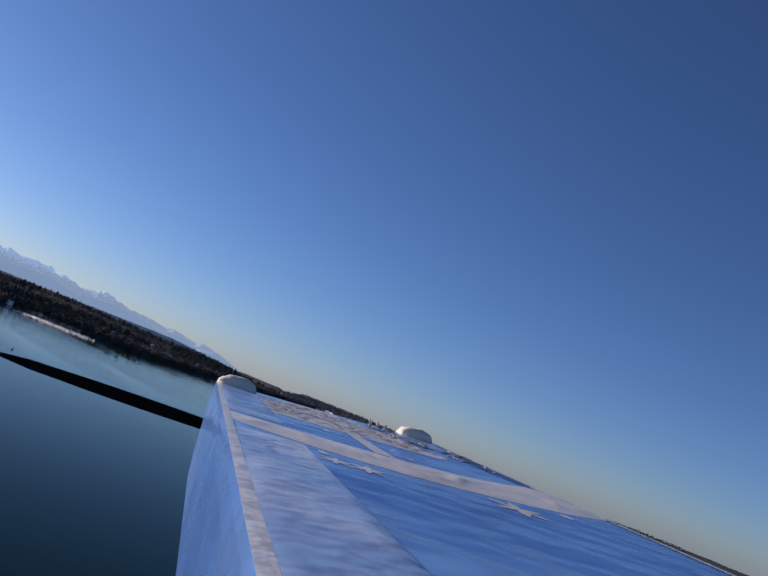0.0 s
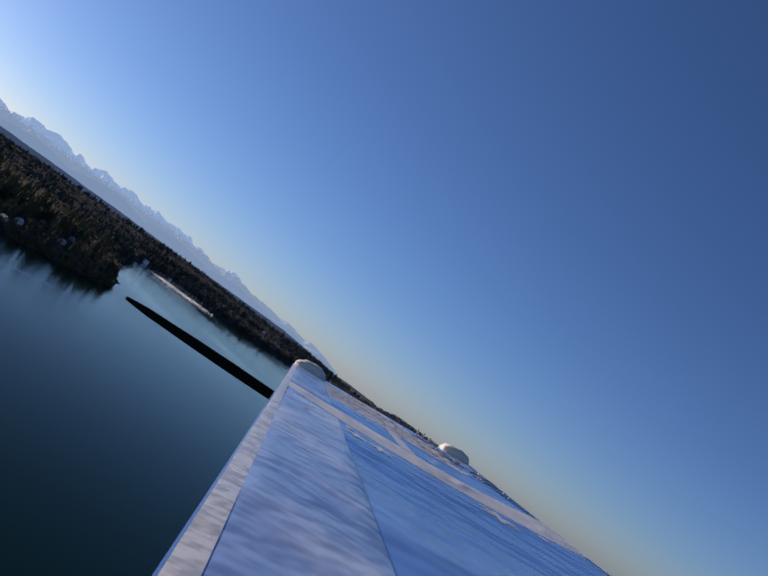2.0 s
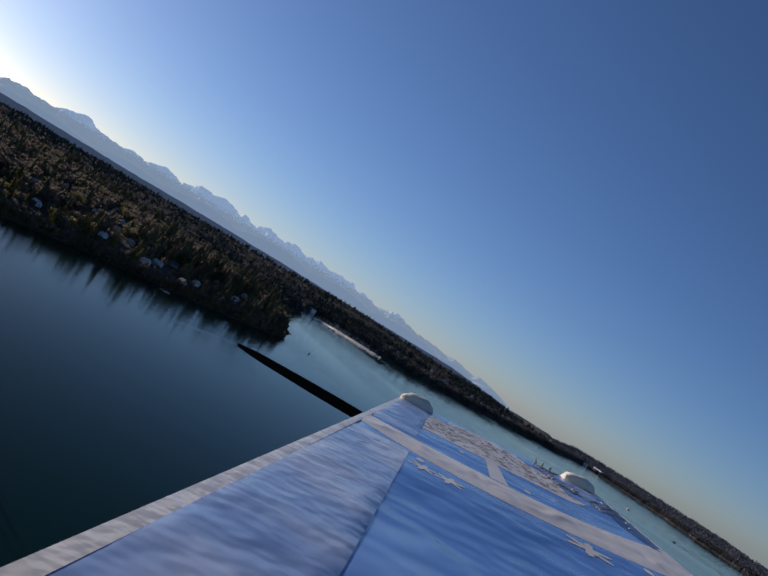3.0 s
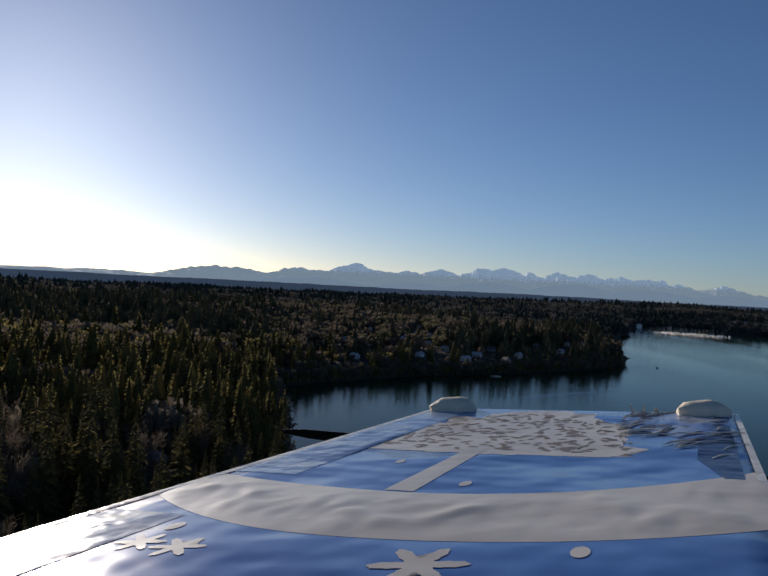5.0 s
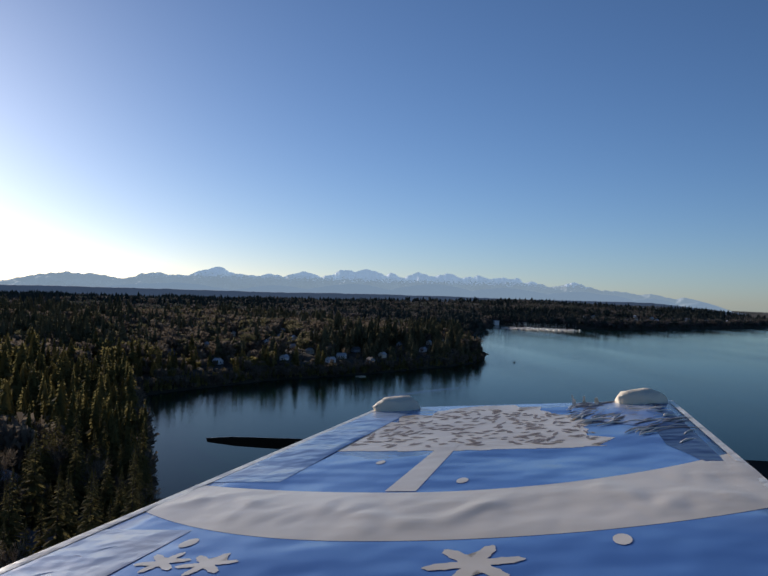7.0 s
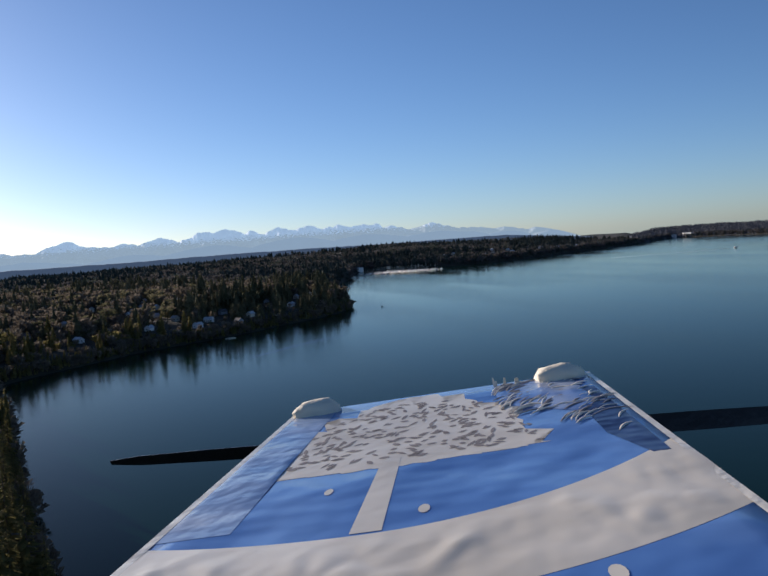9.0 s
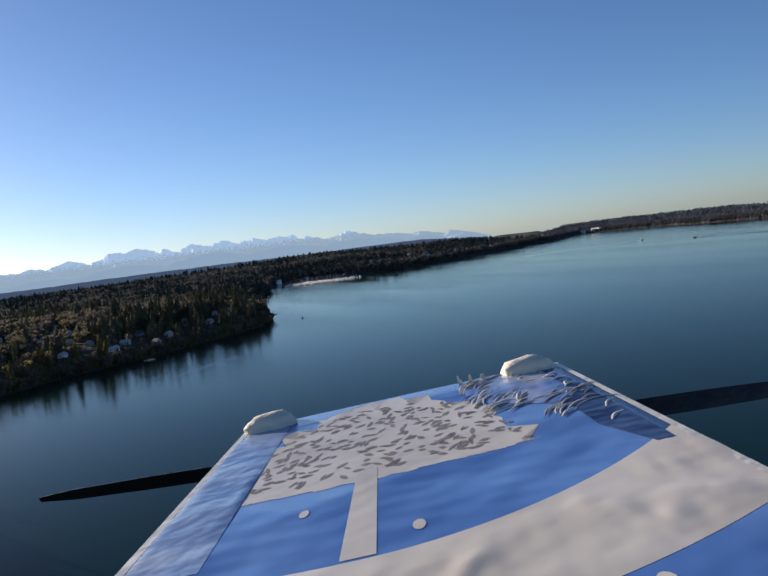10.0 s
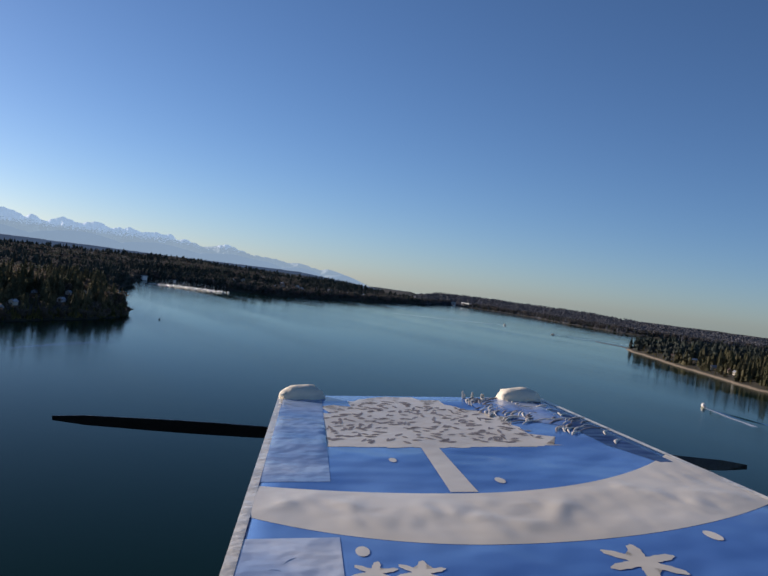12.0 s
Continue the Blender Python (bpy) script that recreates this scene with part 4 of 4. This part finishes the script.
# ---- the model airplane's nose ----
def airplane():
    S = 0.42
    PRINT = material("blue_wrap", [(0.07, 0.17, 0.46), (0.11, 0.23, 0.54), (0.19, 0.33, 0.62)], 16, 0.2, bump=0.22, bump_scale=22, spec=0.7, detail=6)
    PALE = material("white_wrap", [(0.68, 0.59, 0.44), (0.78, 0.69, 0.53), (0.88, 0.79, 0.63)], 26, 0.3, bump=0.06, bump_scale=40, spec=0.5)
    FOAMW = material("foam_lump", [(0.74, 0.64, 0.47), (0.86, 0.77, 0.6)], 60, 0.7, bump=0.15, bump_scale=120)
    LEAF = material("leaf_ink", [(0.19, 0.175, 0.18), (0.34, 0.305, 0.28)], 60, 0.7, spec=0.15)
    PROP = material("dark_prop", [(0.012, 0.011, 0.01), (0.035, 0.028, 0.022)], 40, 0.35, bump=0.1)
    r = np.random.default_rng(12)
    root = new("model_airplane")
    top = -0.079 * S

    def left(yy):
        return (-0.108 + 0.102 * yy) * S

    def right(yy):
        return (0.1886 - 0.0567 * yy) * S

    def put(px, yy, lift=0.0):
        """px from 0 at the left edge to 1 at the right edge, yy in metres ahead."""
        return (left(yy) + (right(yy) - left(yy)) * px, yy * S, top + lift)

    # body: a slab with a rounded rim
    cols, rows = 17, 33
    bm = bmesh.new()
    grid = [[bm.verts.new(Vector(put(c / (cols - 1), -0.2 + 0.78 * k / (rows - 1), 0.0))) for c in range(cols)] for k in range(rows)]
    for a, b in zip(grid, grid[1:]):
        for i in range(cols - 1):
            bm.faces.new((a[i], a[i + 1], b[i + 1], b[i]))
    rim = [grid[0][i] for i in range(cols)] + [grid[k][-1] for k in range(1, rows)] + [grid[-1][i] for i in range(cols - 2, -1, -1)] + [grid[k][0] for k in range(rows - 2, 0, -1)]
    previous = rim
    centre = Vector(put(0.5, 0.33))
    for drop, grow in ((0.004, 1.006), (0.012, 1.01), (0.075, 1.0)):
        ring = [bm.verts.new(Vector((centre.x + (p.co.x - centre.x) * grow, centre.y + (p.co.y - centre.y) * grow, p.co.z - drop * S))) for p in rim]
        for i in range(len(rim)):
            j = (i + 1) % len(rim)
            bm.faces.new((previous[i], previous[j], ring[j], ring[i]))
        previous = ring
    bm.faces.new(previous)
    bmesh.ops.recalc_face_normals(bm, faces=bm.faces)
    for fc in bm.faces:
        fc.smooth = len(fc.verts) == 4 and fc.normal.z > 0.5
    part("fuselage", bm, PRINT, root, "blue printed wrap under clear tape")

    def sheet(name, outline, lift, mat, label=""):
        bm = bmesh.new()
        ring = [bm.verts.new(put(a, b, lift * S)) for a, b in outline]
        bm.faces.new(ring)
        bmesh.ops.triangulate(bm, faces=bm.faces)
        bmesh.ops.recalc_face_normals(bm, faces=bm.faces)
        if bm.faces and sum(fc.normal.z for fc in bm.faces) < 0:
            bmesh.ops.reverse_faces(bm, faces=bm.faces)
        return part(name, bm, mat, root, label)

    def strip(name, near, far, lift, mat, label="", a0=0.0, a1=1.0, n=48):
        bm = bmesh.new()
        lines = []
        for q in range(17):
            line = []
            for k in range(n + 1):
                a = a0 + (a1 - a0) * k / n
                yy = near(a) + (far(a) - near(a)) * q / 16
                crease = 0.62 * (1 - abs(noise.noise(Vector((a * 5 + yy * 7, yy * 22 - a * 3, len(name)))))) + 0.38 * abs(noise.noise(Vector((a * 17 - yy * 9, yy * 60 + a * 6, 2.0))))
                line.append(bm.verts.new(put(a, yy, (lift + 0.0026 * min(1.0, (a1 - a0) * 6) * crease * crease * math.sin(math.pi * q / 16) * math.sin(math.pi * min(1.0, (0.02 + k / n) * 9, (1.02 - k / n) * 9) / 2)) * S)))
            lines.append(line)
        for lo, hi in zip(lines, lines[1:]):
            for k in range(n):
                bm.faces.new((lo[k], lo[k + 1], hi[k + 1], hi[k]))
        for fc in bm.faces:
            fc.smooth = True
        return part(name, bm, mat, root, label)

    strip("white_band", lambda a: 0.257 + (0.25 if a < 0.4 else 0.14) * (a - 0.4) ** 2, lambda a: 0.324 + (0.1 if a < 0.4 else 0.21) * (a - 0.4) ** 2, 0.00008, PALE, "curved white painted band", 0.0, 1.0, 120)
    sheet("printed_trunk", [(0.380, 0.326), (0.434, 0.326), (0.430, 0.43), (0.388, 0.43)], 0.00016, PALE, "white printed tree trunk")
    crown = []
    for k in range(96):
        a = 2 * math.pi * k / 96
        j = r.uniform(0.84, 1.07)
        px, py = 0.42 + 0.345 * math.cos(a) * j, 0.425 + (0.145 if math.sin(a) > 0 else 0.012) * abs(math.sin(a)) ** 0.8 * math.copysign(1, math.sin(a)) * j
        crown.append((min(0.98, px), py))
    sheet("printed_crown", crown, 0.00009, PALE, "white printed tree crown with dark leaf gaps")
    for k in range(430):
        px, py = r.uniform(0.08, 0.77), r.uniform(0.425, 0.565)
        if ((px - 0.42) / 0.33) ** 2 + ((py - 0.425) / 0.135) ** 2 > 1:
            continue
        ang, ln, wd = r.normal(0.2, 0.6), r.uniform(0.004, 0.0085), r.uniform(0.0008, 0.0015)
        pts = []
        for t in (0, 0.25, 0.5, 0.75, 1, 0.75, 0.5, 0.25):
            s = (1 if len(pts) < 4 else -1) * math.sin(math.pi * t) * wd
            u = (t - 0.5) * ln
            pts.append((px + (u * math.cos(ang) - s * math.sin(ang)) * 4.2, py + (u * math.sin(ang) + s * math.cos(ang)) * 1.6))
        sheet("leaf", pts, 0.00022, LEAF)
    def fold(name, px, py, ang, ln, wd, high, mat, base=0.0009):
        """A raised crease of tape, long and narrow, with rounded flanks."""
        bm = bmesh.new()
        rows = []
        for k in range(9):
            t = k / 8
            w = wd * math.sin(math.pi * (0.06 + 0.88 * t)) ** 0.7
            u = (t - 0.5) * ln
            bend = 0.12 * ln * math.sin(t * 3)
            row = []
            for o in (-1, -0.5, 0, 0.5, 1):
                x2, y2 = px + (u * math.cos(ang) - (o * w + bend) * math.sin(ang)) * 3.2, py + (u * math.sin(ang) + (o * w + bend) * math.cos(ang)) * 1.4
                row.append(bm.verts.new(put(min(1.0, max(0.0, x2)), min(0.576, y2), (base + high * (1 - o * o) * math.sin(math.pi * t)) * S)))
            rows.append(row)
        for a, b in zip(rows, rows[1:]):
            for i in range(4):
                bm.faces.new((a[i], b[i], b[i + 1], a[i + 1]))
        for fc in bm.faces:
            fc.smooth = True
            if fc.normal.z < 0:
                fc.normal_flip()
        return part(name, bm, mat, root)

    # Clear tape in two tones; the pale parts are glare painted into the colour.
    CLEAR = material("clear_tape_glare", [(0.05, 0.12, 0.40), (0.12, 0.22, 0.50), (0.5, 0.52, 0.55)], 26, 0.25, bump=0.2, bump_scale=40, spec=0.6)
    TAPE_GLARE = material("painted_tape_glare", [(0.16, 0.27, 0.5), (0.34, 0.43, 0.6), (0.68, 0.69, 0.7)], 34, 0.2, bump=0.12, bump_scale=60, spec=0.25, detail=6)
    RIM = material("rim_tape", [(0.70, 0.63, 0.5), (0.88, 0.82, 0.68)], 40, 0.22, bump=0.08, bump_scale=150, spec=0.25)
    NAVY = material("navy_wrap", [(0.012, 0.025, 0.09), (0.03, 0.05, 0.14)], 20, 0.3, bump=0.3, bump_scale=40, spec=0.5)
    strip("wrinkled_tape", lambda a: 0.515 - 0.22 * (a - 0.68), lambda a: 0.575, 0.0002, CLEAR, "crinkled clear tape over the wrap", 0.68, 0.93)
    strip("dark_tape", lambda a: 0.345 + 0.9 * (0.97 - a), lambda a: 0.545 - 0.2 * (a - 0.88), 0.0002, NAVY, "navy strip along the edge", 0.885, 0.965, 6)
    strip("edge_tape", lambda a: -0.2, lambda a: 0.575, 0.0003, RIM, "glossy white tape along the edge", 0.0, 0.018, 4)
    strip("edge_tape", lambda a: -0.2, lambda a: 0.575, 0.0003, RIM, "glossy white tape along the edge", 0.985, 1.0, 4)
    strip("clear_tape", lambda a: 0.345, lambda a: 0.57, 0.00013, TAPE_GLARE, "clear tape over the blue wrap, pale glare painted in", 0.018, 0.155, 12)
    strip("clear_tape", lambda a: -0.2, lambda a: 0.268, 0.00013, TAPE_GLARE, "clear tape over the blue wrap, pale glare painted in", 0.018, 0.16, 12)
    for k in range(110):
        px = r.uniform(0.69, 0.965)
        py = r.uniform(0.505 - 0.32 * (px - 0.69), 0.57)
        fold("tape_fold", px, py, r.normal(0.45, 0.25), r.uniform(0.010, 0.034), r.uniform(0.0007, 0.0016), 0.0006, PALE if r.uniform() < 0.62 else LEAF, 0.0006)
    for k in range(7):
        px = r.uniform(0.02, 0.12)
        fold("tape_fold", px, r.choice([r.uniform(0.2, 0.27), r.uniform(0.35, 0.5)]), r.normal(0.2, 0.35), r.uniform(0.006, 0.016), r.uniform(0.0003, 0.0007), 0.0003, TAPE_GLARE, 0.0002)
    for cx, cy, size, arms in ((0.585, 0.236, 0.042, 6), (0.20, 0.232, 0.024, 6), (0.262, 0.231, 0.026, 6)):
        star = []
        for k in range(arms * 14):
            a = 2 * math.pi * k / (arms * 14) + 0.3
            q = size * (0.30 + 0.70 * abs(math.cos(arms * (a - 0.3) / 2)) ** 2.2 + 0.10 * math.sin(arms * 4 * a) ** 2)
            star.append((cx + q * math.cos(a) * 1.35, cy + q * math.sin(a) * 0.42))
        sheet("snowflake", star, 0.00022, PALE, "white printed snowflake")
    for cx, cy, q in ((0.19, 0.2525, 0.007), (0.755, 0.262, 0.008), (0.3, 0.385, 0.006), (0.50, 0.345, 0.007)):
        sheet("printed_dot", [(cx + q * 1.5 * math.cos(a), cy + q * 0.75 * math.sin(a)) for a in np.linspace(0, 2 * math.pi, 14)[:-1]], 0.00022, PALE)
    for px, size in ((0.085, 0.0165), (0.90, 0.0165)):
        bm = bmesh.new()
        bmesh.ops.create_icosphere(bm, subdivisions=3, radius=1)
        for vv in bm.verts:
            k = 1 + 0.22 * noise.noise(vv.co * 2.3 + Vector((px * 9, 0, 0)))
            q = Vector([math.copysign(abs(c) ** 0.8, c) for c in vv.co])
            vv.co = Vector((q.x * size * k, q.y * size * k * 0.7, q.z * size * (0.38 + 0.18 * k))) * S
        bmesh.ops.translate(bm, verts=bm.verts, vec=put(px, 0.572, 0.0))
        for fc in bm.faces:
            fc.smooth = True
        part("foam_lump", bm, FOAMW, root, "cream foam lump at the nose corner")
    for k in range(5):
        px = r.uniform(0.58, 0.78)
        base = Vector(put(px, 0.572, 0.0))
        bm = bmesh.new()
        lean, tall, wide = r.normal(0, 0.5), r.uniform(0.003, 0.009), r.uniform(0.0006, 0.0016)
        pts = [base + Vector(((-wide if i in (0, 3) else wide) * (1 if i < 2 else 0.45) + (lean * tall if i > 1 else 0), 0.0, (tall if i > 1 else -0.001))) * S for i in range(4)]
        front = [bm.verts.new(q) for q in pts]
        back = [bm.verts.new(q + Vector((0, 0.0006, 0)) * S) for q in pts]
        bm.faces.new(front), bm.faces.new(back[::-1])
        for i in range(4):
            bm.faces.new((front[i], back[i], back[(i + 1) % 4], front[(i + 1) % 4]))
        part("tape_shred", bm, RIM, root, "loose shred of tape at the nose")
    # propeller at rest in front of the nose
    hub = Vector(((1000 - 784) / 1700 * 0.66, 0.66, -0.135)) * S
    part("motor_shaft", rod(hub + Vector((0, -0.08 * S, 0)), hub + Vector((0, 0.02 * S, 0)), 0.008 * S, 0.008 * S, 12), ALLOY, root)
    prop = part("propeller", rod(hub + Vector((0, -0.012 * S, 0)), hub + Vector((0, 0.018 * S, 0)), 0.022 * S, 0.016 * S, 16), PROP, root, "dark two bladed propeller")
    for side in (-1, 1):
        bm = bmesh.new()
        prev = None
        for k in range(13):
            t = k / 12
            chord = (0.010 + 0.006 * math.sin(math.pi * min(1, t * 1.15)) ** 0.7) * (1 if t < 0.96 else 0.45) * S
            twist = radians(52 - 38 * t) * side
            c = hub + Vector((side * 0.31 * t, 0, -side * 0.31 * t * 0.068)) * S
            ring = []
            for q in range(8):
                a = 2 * math.pi * q / 16
                u, w2 = math.cos(a) * chord / 2, math.sin(a) * 0.0032 * S
                ring.append(bm.verts.new(c + Vector((0, u * math.sin(twist) + w2 * math.cos(twist), u * math.cos(twist) - w2 * math.sin(twist)))))
            if prev:
                for q in range(8):
                    bm.faces.new((prev[q], prev[(q + 1) % 8], ring[(q + 1) % 8], ring[q]))
            prev = ring
        bm.faces.new(prev)
        bmesh.ops.recalc_face_normals(bm, faces=bm.faces)
        part("blade", bm, PROP, prop)
    root.matrix_basis = pose(0.3, 5.0, 61.0, 91, -5, -20) @ pose(0, 0, 0, -90)
    return tagged(root, "model airplane nose in blue wrap and white tape, in flight", "model airplane")


airplane()
